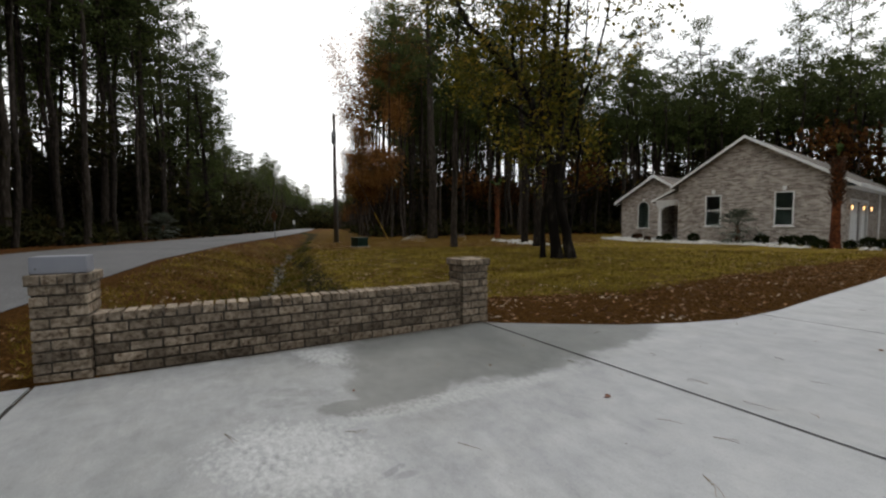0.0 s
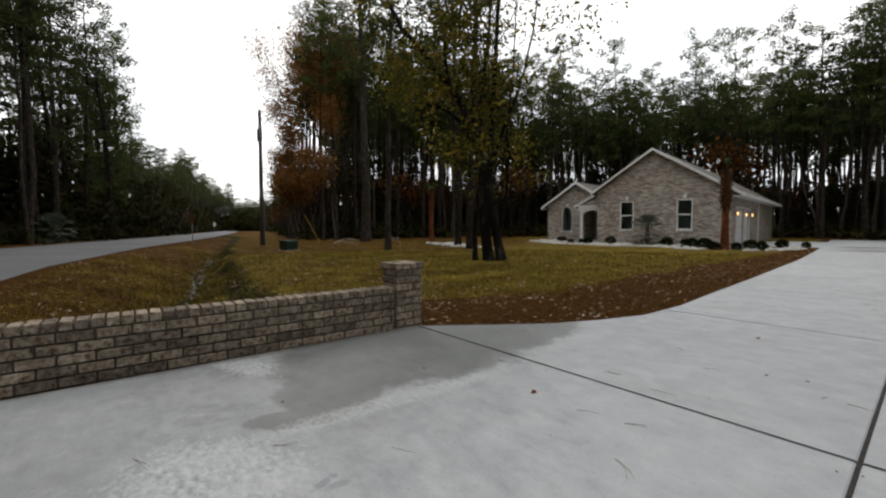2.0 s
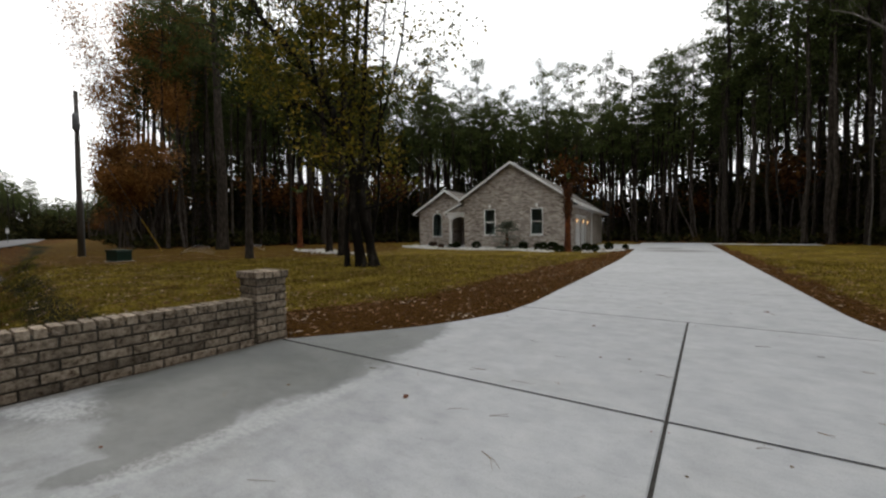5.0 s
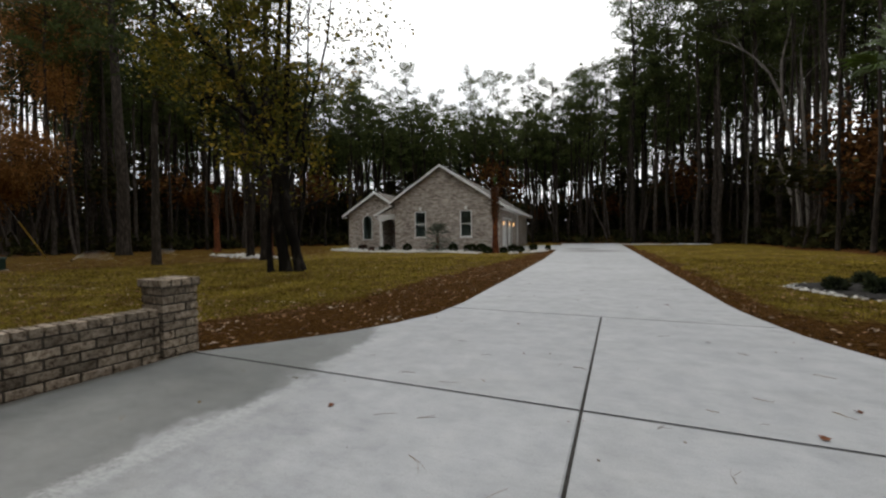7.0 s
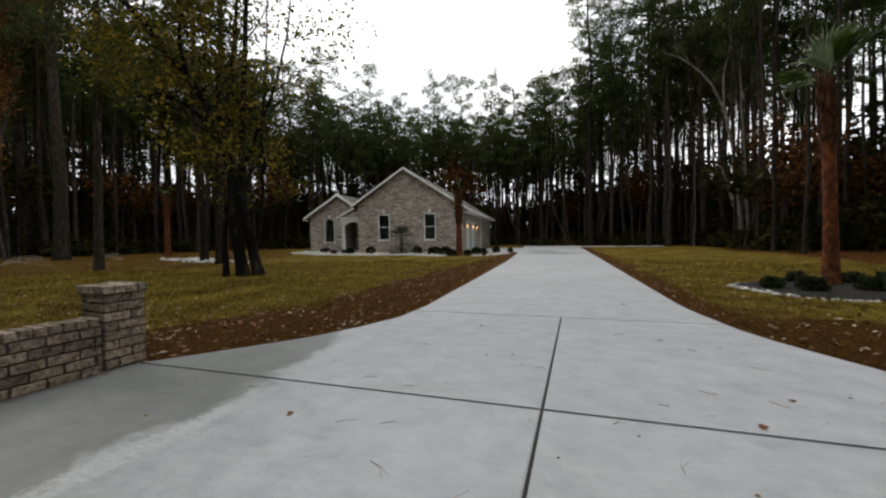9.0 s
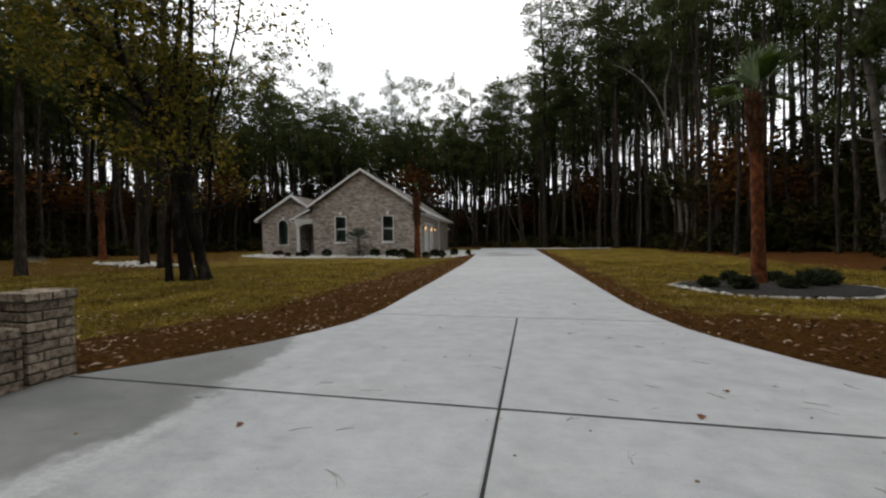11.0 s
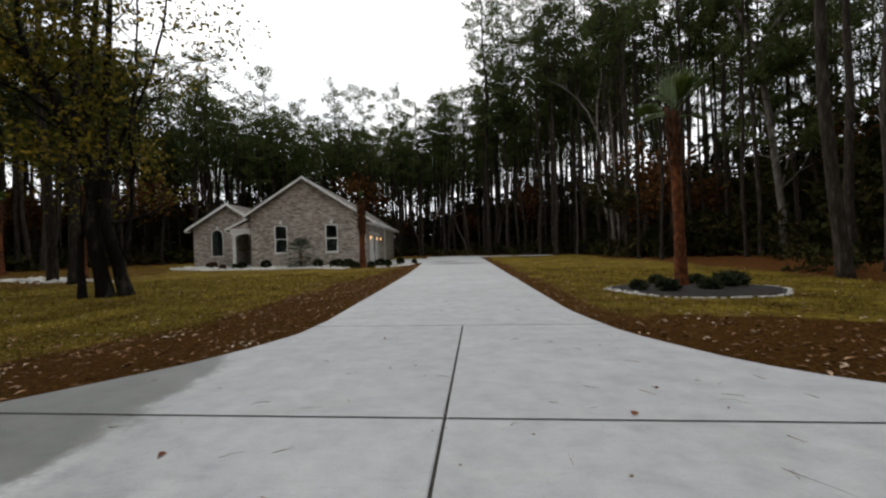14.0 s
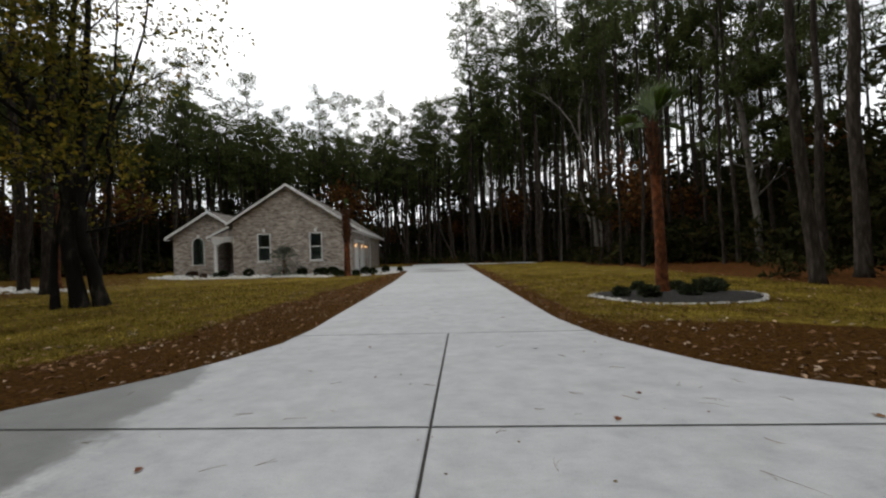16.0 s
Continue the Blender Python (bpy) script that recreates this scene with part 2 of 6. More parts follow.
def make_ground():
    b = Build()
    zone = []
    for y in GY:
        for x in GX:
            b.v.append((x, y, ground_z(x, y)))
            o = off_drive(x, y)
            wob = noise.noise(Vector((x * 0.8, y * 0.8, 1))) * 0.35 + noise.noise(Vector((x * 3, y * 3, 2))) * 0.12
            band = along([(-0.5, 0.6), (1.0, 2.0), (8, 1.8), (13, 1.35), (20, 0.8), (40, 0.4)], y)
            if x > 0:
                band = 0.5
            straw = 1 - min(1, max(0, (o + wob * 0.8 - band) / 0.35)) if y > -4 else 0
            if x > 2:
                straw = max(straw, min(1, max(0, (3.9 - 0.35 * max(0, x - 4) ** 1.5 - y + wob) / 0.4)))
            if y < road_near(x) + 1.2 and x < -3:
                straw = max(straw, 0.95 - 0.35 * (y - road_near(x)) + wob)
            if -60 < x < -3.7 and road_near(x) + 0.5 < y < ditch_mid(x) + 0.9:
                straw = max(straw, 0.62 + wob * 0.9)
            wood = min(1, max(0, (wood_depth(x, y) + wob * 3) / 2.0 + 0.5))
            wet = math.exp(-((y - ditch_mid(x) - along([(-30, 0.7), (-16, 0.9), (-9, 1.15), (-4, 1.2)], x) + wob * 0.4) / 0.34) ** 2) if x < -3.75 and y < 40 else 0
            wet = max(wet, 0.8 * math.exp(-((y - ditch_mid(x)) / 0.3) ** 2)) if x < -3.75 and y < 40 else wet
            bearing, far = math.degrees(math.atan2(-x, y + 2.6)), math.hypot(x, y + 2.6)
            if 38 < bearing < 84 and y > ditch_mid(x) + 0.8 and x < -5:
                straw = max(straw, min(0.56, (far - along([(38, 24), (50, 17), (84, 15)], bearing)) / 7 + wob))
            zone.append((straw, wood, wet, 1))
    w = len(GX)
    b.f = [(j * w + i, j * w + i + 1, (j + 1) * w + i + 1, (j + 1) * w + i) for j in range(len(GY) - 1) for i in range(w - 1)]
    me = b.mesh("ground", M_GROUND, True)
    at = me.color_attributes.new("zone", "FLOAT_COLOR", "POINT")
    at.data.foreach_set("color", [c for q in zone for c in q])
    tagged(new("ground", me), "dormant olive and tan lawn with brown straw edges and woodland litter", "ground", kind="structure")


def ground_material():
    m = bpy.data.materials.new("lawn_and_litter")
    m.use_nodes = True
    nodes, links = m.node_tree.nodes, m.node_tree.links
    b = nodes["Principled BSDF"]
    b.inputs["Roughness"].default_value, b.inputs["Specular IOR Level"].default_value = 1.0, 0.03
    co = nodes.new("ShaderNodeTexCoord")

    def cloud(scale, detail=6, rough=0.65):
        n = nodes.new("ShaderNodeTexNoise")
        n.inputs["Scale"].default_value, n.inputs["Detail"].default_value, n.inputs["Roughness"].default_value = scale, detail, rough
        links.new(co.outputs["Object"], n.inputs["Vector"])
        return n.outputs["Fac"]

    def ramp(value, stops):
        r = nodes.new("ShaderNodeValToRGB")
        els = r.color_ramp.elements
        while len(els) < len(stops):
            els.new(0.5)
        for e, (p, c) in zip(els, stops):
            e.position, e.color = p, (*c, 1)
        links.new(value, r.inputs["Fac"])
        return r.outputs["Color"]

    def mix(fac, a, c):
        x = nodes.new("ShaderNodeMix")
        x.data_type = "RGBA"
        links.new(fac, x.inputs["Factor"])
        links.new(a, x.inputs["A"])
        links.new(c, x.inputs["B"])
        return x.outputs["Result"]

    grass_a = ramp(cloud(9, 8, 0.75), [(0.3, (0.04, 0.029, 0.005)), (0.5, (0.175, 0.127, 0.017)), (0.7, (0.40, 0.30, 0.055))])
    grass_b = ramp(cloud(14, 8, 0.75), [(0.3, (0.018, 0.014, 0.003)), (0.5, (0.078, 0.056, 0.010)), (0.7, (0.20, 0.145, 0.032))])
    patch = nodes.new("ShaderNodeMapRange")
    patch.inputs["From Min"].default_value, patch.inputs["From Max"].default_value = 0.36, 0.62
    links.new(cloud(0.55, 8, 0.7), patch.inputs["Value"])
    grass = mix(patch.outputs["Result"], grass_a, grass_b)
    straw = ramp(cloud(22, 8, 0.8), [(0.3, (0.010, 0.0045, 0.001)), (0.5, (0.058, 0.026, 0.006)), (0.74, (0.18, 0.095, 0.028))])
    worn = nodes.new("ShaderNodeMapRange")
    worn.inputs["From Min"].default_value, worn.inputs["From Max"].default_value = 0.49, 0.64
    worn.inputs["To Max"].default_value = 0.85
    links.new(cloud(1.1, 10, 0.75), worn.inputs["Value"])
    grass = mix(worn.outputs["Result"], grass, straw)
    litter = ramp(cloud(6, 8, 0.75), [(0.3, (0.016, 0.007, 0.002)), (0.5, (0.07, 0.028, 0.008)), (0.74, (0.15, 0.07, 0.02))])
    mud = ramp(cloud(5, 8, 0.75), [(0.3, (0.007, 0.006, 0.003)), (0.55, (0.028, 0.025, 0.009)), (0.75, (0.075, 0.066, 0.03))])
    at = nodes.new("ShaderNodeVertexColor")
    at.layer_name = "zone"
    sep = nodes.new("ShaderNodeSeparateColor")
    links.new(at.outputs["Color"], sep.inputs["Color"])

    def ragged(value):
        a = nodes.new("ShaderNodeMath")
        a.operation = "ADD"
        links.new(value, a.inputs[0])
        s = nodes.new("ShaderNodeMapRange")
        s.inputs["From Min"].default_value, s.inputs["From Max"].default_value = 0.25, 0.75
        s.inputs["To Min"].default_value, s.inputs["To Max"].default_value = -0.45, 0.45
        links.new(cloud(5, 8, 0.8), s.inputs["Value"])
        links.new(s.outputs["Result"], a.inputs[1])
        r = nodes.new("ShaderNodeMapRange")
        r.inputs["From Min"].default_value, r.inputs["From Max"].default_value = 0.35, 0.65
        links.new(a.outputs["Value"], r.inputs["Value"])
        return r.outputs["Result"]

    col = mix(ragged(sep.outputs["Red"]), grass, straw)
    col = mix(ragged(sep.outputs["Green"]), col, litter)
    col = mix(ragged(sep.outputs["Blue"]), col, mud)
    links.new(col, b.inputs["Base Color"])
    bp = nodes.new("ShaderNodeBump")
    bp.inputs["Strength"].default_value, bp.inputs["Distance"].default_value = 0.9, 0.05
    links.new(cloud(28, 8, 0.8), bp.inputs["Height"])
    links.new(bp.outputs["Normal"], b.inputs["Normal"])
    return m


M_GROUND = ground_material()
make_ground()

# ---- road ----
M_ASPHALT = material("old_asphalt", [(0.3, (0.075, 0.075, 0.078)), (0.55, (0.115, 0.115, 0.118)), (0.8, (0.165, 0.165, 0.168))], 30, 8, 0.85, 0.4, 120, coarse=0.18, coarse_scale=0.25)


def make_road():
    b = Build()
    xs = sorted(set([p[0] for p in ROAD_NEAR] + [float(v) for v in range(-100, 40, 3)]))
    for lo, hi in zip(xs, xs[1:]):
        q = []
        for x in (lo, hi):
            y = road_near(x)
            q.append([(x, y, ROAD_Z - 0.03), (x, y - 0.12, ROAD_Z), (x, y - ROAD_WIDE / 2, ROAD_Z + 0.07), (x, y - ROAD_WIDE + 0.12, ROAD_Z), (x, y - ROAD_WIDE, ROAD_Z - 0.03)])
        for i in range(4):
            b.face([q[0][i + 1], q[1][i + 1], q[1][i], q[0][i]])
    tagged(new("road", b.mesh("road", M_ASPHALT)), "pale worn grey asphalt two-lane road without markings", "road", kind="structure")


make_road()


# ---- concrete driveway: slabs with tooled joints ----
def concrete_material():
    m = material("broom_concrete", [(0.3, (0.35, 0.36, 0.373)), (0.52, (0.412, 0.422, 0.432)), (0.72, (0.46, 0.466, 0.472))], 4.2, 12, 0.7, 0.15, 150, coarse=0.06, coarse_scale=0.8, vary=0.03)
    nodes, links = m.node_tree.nodes, m.node_tree.links
    b = nodes["Principled BSDF"]
    base = b.inputs["Base Color"].links[0].from_socket
    geo = nodes.new("ShaderNodeNewGeometry")

    def math_node(op, x, y):
        n = nodes.new("ShaderNodeMath")
        n.operation = op
        for k, v in enumerate((x, y)):
            if isinstance(v, (int, float)):
                n.inputs[k].default_value = v
            else:
                links.new(v, n.inputs[k])
        return n.outputs["Value"]

    def stain_or_shade(blobs, scale, ragged, soft, stretch=(1, 1, 1), floor=0.0):
        """A mask that is 1 inside a union of ovals (x, y, half width, half length, turn) with a ragged edge."""
        least = None
        for x, y, rx, ry, turn in blobs:
            mp = nodes.new("ShaderNodeMapping")
            mp.vector_type = "TEXTURE"
            mp.inputs["Location"].default_value = (x, y, 0)
            mp.inputs["Rotation"].default_value = (0, 0, radians(turn))
            mp.inputs["Scale"].default_value = (rx, ry, 50)
            links.new(geo.outputs["Position"], mp.inputs["Vector"])
            ln = nodes.new("ShaderNodeVectorMath")
            ln.operation = "LENGTH"
            links.new(mp.outputs["Vector"], ln.inputs[0])
            least = ln.outputs["Value"] if least is None else math_node("MINIMUM", least, ln.outputs["Value"])
        mp = nodes.new("ShaderNodeMapping")
        mp.inputs["Scale"].default_value = stretch
        links.new(geo.outputs["Position"], mp.inputs["Vector"])
        tx = nodes.new("ShaderNodeTexNoise")
        tx.inputs["Scale"].default_value, tx.inputs["Detail"].default_value, tx.inputs["Roughness"].default_value = scale, 10, 0.68
        links.new(mp.outputs["Vector"], tx.inputs["Vector"])
        edge = math_node("ADD", math_node("MAXIMUM", least, floor), math_node("MULTIPLY", math_node("SUBTRACT", tx.outputs["Fac"], 0.5), ragged))
        mr = nodes.new("ShaderNodeMapRange")
        mr.inputs["From Min"].default_value, mr.inputs["From Max"].default_value = 1 + soft, 1 - soft
        links.new(edge, mr.inputs["Value"])
        return mr.outputs["Result"]

    def tinted(colour, mask, tint, blend="MULTIPLY"):
        mx = nodes.new("ShaderNodeMix")
        mx.data_type, mx.blend_type = "RGBA", blend
        links.new(mask, mx.inputs["Factor"])
        links.new(colour, mx.inputs["A"])
        mx.inputs["B"].default_value = (*tint, 1)
        return mx.outputs["Result"]

    def layer(colour, scale, lo, hi, tint, detail=8, stretch=(1, 1, 1), swirl=0.0):
        mp = nodes.new("ShaderNodeMapping")
        mp.inputs["Scale"].default_value = stretch
        mp.inputs["Rotation"].default_value = (0, 0, radians(6))
        links.new(geo.outputs["Position"], mp.inputs["Vector"])
        tx = nodes.new("ShaderNodeTexNoise")
        tx.inputs["Scale"].default_value, tx.inputs["Detail"].default_value, tx.inputs["Roughness"].default_value = scale, detail, 0.7
        tx.inputs["Distortion"].default_value = swirl
        links.new(mp.outputs["Vector"], tx.inputs["Vector"])
        mr = nodes.new("ShaderNodeMapRange")
        mr.inputs["From Min"].default_value, mr.inputs["From Max"].default_value = lo, hi
        links.new(tx.outputs["Fac"], mr.inputs["Value"])
        mx = nodes.new("ShaderNodeMix")
        mx.data_type = "RGBA"
        mx.blend_type = "MULTIPLY"
        links.new(mr.outputs["Result"], mx.inputs["Factor"])
        links.new(colour, mx.inputs["A"])
        mx.inputs["B"].default_value = (*tint, 1)
        return mx.outputs["Result"]

    base = layer(base, 110, 0.4, 0.75, (0.84, 0.84, 0.85), 3)
    base = layer(base, 2.6, 0.48, 0.7, (0.9, 0.9, 0.895), 10, (0.45, 1.5, 1), 0.8)
    base = layer(base, 0.9, 0.5, 0.7, (0.89, 0.885, 0.87), 10, (1, 1, 1), 0.5)
    base = layer(base, 11, 0.5, 0.7, (0.93, 0.93, 0.935), 10, (0.35, 1.8, 1), 0.8)
    base = layer(base, 26, 0.57, 0.7, (0.9, 0.9, 0.9), 8, (0.6, 1.5, 1), 1.0)
    base = layer(base, 38, 0.58, 0.74, (0.8, 0.8, 0.8), 4)
    wet = stain_or_shade(((-2.95, -0.5, 0.96, 1.2, 0), (-2.75, 0.7, 0.62, 1.15, 12), (-2.4, -1.5, 0.42, 0.36, -20), (-2.12, -1.85, 0.12, 0.26, -25)), 5.0, 0.9, 0.09)
    base = tinted(base, stain_or_shade(((-2.6, -1.2, 0.95, 1.35, 0), (-2.9, -2.2, 0.8, 0.8, 0), (-2.6, -3.2, 1.3, 1.0, 0)), 3.4, 2.0, 0.5, (1, 0.7, 1)), (0.8, 0.8, 0.79))
    base = tinted(base, wet, (0.51, 0.515, 0.495))
    base = tinted(base, stain_or_shade(((-2.3, -2.3, 1.3, 1.1, 0),), 8, 4.2, 0.6, (1, 1.5, 1), 0.95), (0.84, 0.84, 0.83))
    base = tinted(base, stain_or_shade(((-1.45, -1.98, 0.022, 0.06, 20), (-1.4, -1.93, 0.025, 0.05, -10), (-1.47, -1.92, 0.018, 0.02, 0)), 30, 1.2, 0.25), (0.76, 0.76, 0.77))
    base = tinted(base, stain_or_shade(((-2.56, -2.16, 0.22, 0.05, 55), (-2.45, -2.3, 0.16, 0.05, 60), (-2.4, -2.5, 0.1, 0.04, 30), (-3.15, -2.0, 0.16, 0.09, 20)), 13, 3.0, 0.5, (1, 1, 1), 0.95), (0.76, 0.76, 0.76))
    base = tinted(base, stain_or_shade(((-1.8, -2.33, 0.28, 0.19, 35), (-3.3, -1.85, 0.24, 0.1, 20)), 22, 4.6, 0.7, (1, 1.4, 1), 1.05), (0.5, 0.51, 0.515), "MIX")
    base = tinted(base, stain_or_shade(((-1.97, -1.25, 0.05, 0.5, -4),), 26, 5.0, 1.2, (1, 1.4, 1), 1.3), (0.46, 0.468, 0.472), "MIX")
    # dirt along the wall's foot, its contact shadow darkened into the same colour
    base = tinted(base, stain_or_shade(((-3.6, -1.8, 0.12, 2.0, -2.5),), 6, 1.6, 0.3), (0.55, 0.52, 0.48))
    base = tinted(base, stain_or_shade(((-1.2, 23.5, 1.6, 1.3, 0), (-2.2, 27.0, 1.0, 1.5, 0)), 1.6, 2.2, 0.3, (0.4, 1.5, 1)), (0.55, 0.53, 0.5))
    links.new(base, b.inputs["Base Color"])
    rr = nodes.new("ShaderNodeMapRange")
    rr.inputs["To Min"].default_value, rr.inputs["To Max"].default_value = 0.62, 0.42
    links.new(wet, rr.inputs["Value"])
    links.new(rr.outputs["Result"], b.inputs["Roughness"])
    return m


M_CONCRETE = concrete_material()
M_JOINT = material("joint_shadow", [(0.3, (0.018, 0.016, 0.014)), (0.7, (0.05, 0.046, 0.042))], 20, 5, 0.95)


def slab(y0, y1, side, gap=0.006):
    """One panel between two cross joints: side -1 left of the middle joint, 1 right of it, 0 the whole width."""
    ys = sorted({y0 + gap, y1 - gap, *[y for y, _ in DRIVE_L + DRIVE_R if y0 + gap < y < y1 - gap], *np.linspace(y0 + gap, y1 - gap, 7)})
    top, bot = [], []
    for y in ys:
        a = drive_left(y) if side <= 0 else 0.003
        c = drive_right(y) if side >= 0 else -0.003
        e = 0.008
        zt = 0.0 if y > -4.2 else 0.0 + (ROAD_Z) * min(1, (-4.2 - y) / 0.8)
        top.append([(a, y, zt - 0.02), (a + e, y, zt - 0.004), (a + 2 * e, y, zt), (c - 2 * e, y, zt), (c - e, y, zt - 0.004), (c, y, zt - 0.02)])
    b = Build()
    for p, q in zip(top, top[1:]):
        for i in range(5):
            b.face([p[i], p[i + 1], q[i + 1], q[i]])
        b.face([(p[0][0], p[0][1], -0.12), p[0], q[0], (q[0][0], q[0][1], -0.12)])
        b.face([p[5], (p[5][0], p[5][1], -0.12), (q[5][0], q[5][1], -0.12), q[5]])
    for row, flip in ((top[0], 1), (top[-1], -1)):
        loop = [(row[0][0], row[0][1], -0.12)] + row + [(row[5][0], row[5][1], -0.12)]
        b.face(loop[::-flip])
    return b


def make_driveway():
    drive = thing("driveway", "pale broom-finished concrete driveway with dark joints and a damp patch", "driveway", kind="structure")
    for y0, y1, sides, gap in ((-4.95, -3.7, (-1, 1), 0.015), (-3.7, 0, (-1, 1), 0.015), (0, 3.02, (-1, 1), 0.015), (3.02, 6.1, (0,), 0.007), (6.1, 9.2, (0,), 0.002), (9.2, 12.3, (0,), 0.002),
                               (12.3, 15.4, (0,), 0.002), (15.4, 18.5, (0,), 0.002), (18.5, 21.6, (0,), 0.002), (21.6, 24.7, (0,), 0.002), (24.7, 42, (0,), 0.002)):
        for s in sides:
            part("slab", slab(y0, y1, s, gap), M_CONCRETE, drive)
    b = Build()
    for x0, x1, y0, y1 in ((-0.03, 0.03, -4.9, 3.03), (-3.3, -0.03, -0.03, 0.03), (0.03, 3.5, -0.03, 0.03), (-3.3, -0.03, -3.73, -3.67), (0.03, 5.5, -3.73, -3.67), (-1.95, -0.03, 2.99, 3.05), (0.03, 1.75, 2.99, 3.05)):
        b.face([(x0, y0, -0.007), (x1, y0, -0.007), (x1, y1, -0.007), (x0, y1, -0.007)])
    part("joint_filler", b, M_JOINT, drive)
    b = Build()
    b.box((-7.6, 25.6, -0.1), (-3.5, 36, -0.006))
    b.box((0.2, 38.0, -0.1), (7.5, 41, -0.006))
    part("turning_court", b, M_CONCRETE, drive)


make_driveway()


# ---- brick house ----
def house_brick():
    m = bpy.data.materials.new("house_brick")
    m.use_nodes = True
    nodes, links = m.node_tree.nodes, m.node_tree.links
    b = nodes["Principled BSDF"]
    b.inputs["Roughness"].default_value, b.inputs["Specular IOR Level"].default_value = 0.92, 0.2
    co = nodes.new("ShaderNodeTexCoord")
    sep = nodes.new("ShaderNodeSeparateXYZ")
    links.new(co.outputs["Object"], sep.inputs["Vector"])
    add = nodes.new("ShaderNodeMath")
    links.new(sep.outputs["X"], add.inputs[0])
    links.new(sep.outputs["Y"], add.inputs[1])
    com = nodes.new("ShaderNodeCombineXYZ")
    links.new(add.outputs["Value"], com.inputs["X"])
    links.new(sep.outputs["Z"], com.inputs["Y"])
    br = nodes.new("ShaderNodeTexBrick")
    br.inputs["Scale"].default_value = 1.0
    br.inputs["Brick Width"].default_value, br.inputs["Row Height"].default_value = 0.254, 0.080
    br.inputs["Mortar Size"].default_value, br.inputs["Bias"].default_value = 0.006, 0.0
    br.inputs["Color1"].default_value = (0.17, 0.132, 0.108, 1)
    br.inputs["Color2"].default_value = (0.54, 0.478, 0.42, 1)
    br.inputs["Mortar"].default_value = (0.44, 0.42, 0.39, 1)
    links.new(com.outputs["Vector"], br.inputs["Vector"])
    no = nodes.new("ShaderNodeTexNoise")
    no.inputs["Scale"].default_value, no.inputs["Detail"].default_value, no.inputs["Roughness"].default_value = 3.4, 10, 0.8
    links.new(co.outputs["Object"], no.inputs["Vector"])
    ra = nodes.new("ShaderNodeMapRange")
    ra.inputs["From Min"].default_value, ra.inputs["From Max"].default_value = 0.3, 0.7
    ra.inputs["To Min"].default_value, ra.inputs["To Max"].default_value = 0.7, 1.25
    links.new(no.outputs["Fac"], ra.inputs["Value"])
    mu = nodes.new("ShaderNodeVectorMath")
    mu.operation = "SCALE"
    links.new(br.outputs["Color"], mu.inputs[0])
    links.new(ra.outputs["Result"], mu.inputs["Scale"])
    links.new(mu.outputs["Vector"], b.inputs["Base Color"])
    bp = nodes.new("ShaderNodeBump")
    bp.inputs["Strength"].default_value, bp.inputs["Distance"].default_value = 0.6, 0.012
    iv = nodes.new("ShaderNodeMath")
    iv.operation = "SUBTRACT"
    iv.inputs[0].default_value = 1.0
    links.new(br.outputs["Fac"], iv.inputs[1])
    links.new(iv.outputs["Value"], bp.inputs["Height"])
    links.new(bp.outputs["Normal"], b.inputs["Normal"])
    return m


M_HOUSE = house_brick()
M_TRIM = material("white_trim_paint", [(0.3, (0.68, 0.68, 0.67)), (0.7, (0.80, 0.80, 0.79))], 3, 5, 0.5, 0.05, 30)
M_ROOF = material("grey_brown_shingles", [(0.3, (0.085, 0.076, 0.068)), (0.55, (0.14, 0.126, 0.112)), (0.8, (0.2, 0.184, 0.166))], 9, 8, 0.95, 0.6, 30, stretch=(1, 1, 3))
M_DARK = material("dim_room", [(0.3, (0.3, 0.34, 0.31)), (0.7, (0.42, 0.46, 0.43))], 2, 3, 0.9)
M_DOOR = material("dark_green_door", [(0.3, (0.03, 0.035, 0.02)), (0.7, (0.06, 0.07, 0.04))], 4, 4, 0.5)


def glass_material():
    m = bpy.data.materials.new("window_glass")
    m.use_nodes = True
    b = m.node_tree.nodes["Principled BSDF"]
    b.inputs["Base Color"].default_value = (0.75, 0.85, 0.83, 1)
    b.inputs["Roughness"].default_value, b.inputs["Transmission Weight"].default_value, b.inputs["IOR"].default_value = 0.03, 1.0, 1.45
    return m


M_GLASS = glass_material()
HX, HY, HTURN = -11.6, 24.55, 6.0
WALL_L, WALL_R, APEX, PITCH = -3.65, 4.25, 6.1, 0.652


def pierced(b, x0, x1, z0, z1, y0, y1, holes):
    """A wall of blocks round rectangular openings (x0, x1, z0, z1)."""
    xs = sorted({x0, x1, *[h[0] for h in holes], *[h[1] for h in holes]})
    for a, c in zip(xs, xs[1:]):
        cuts = sorted((h[2], h[3]) for h in holes if h[0] <= a and h[1] >= c)
        z = z0
        for lo, hi in cuts:
            b.box((a, y0, z), (c, y1, lo))
            z = hi
        b.box((a, y0, z), (c, y1, z1))


def prism(b, outline, y0, y1):
    """An outline in x, z pushed from y0 to y1."""
    b.face([(x, y0, z) for x, z in outline])
    b.face([(x, y1, z) for x, z in outline][::-1])
    for (xa, za), (xb, zb) in zip(outline, outline[1:] + outline[:1]):
        b.face([(xb, y0, zb), (xa, y0, za), (xa, y1, za), (xb, y1, zb)])


def roof_slope(b, x_top, z_top, x_low, z_low, y0, y1, thick=0.14):
    prism(b, [(x_top, z_top), (x_low, z_low), (x_low, z_low - thick), (x_top, z_top - thick)] if x_low > x_top else
          [(x_top, z_top - thick), (x_low, z_low - thick), (x_low, z_low), (x_top, z_top)], y0, y1)


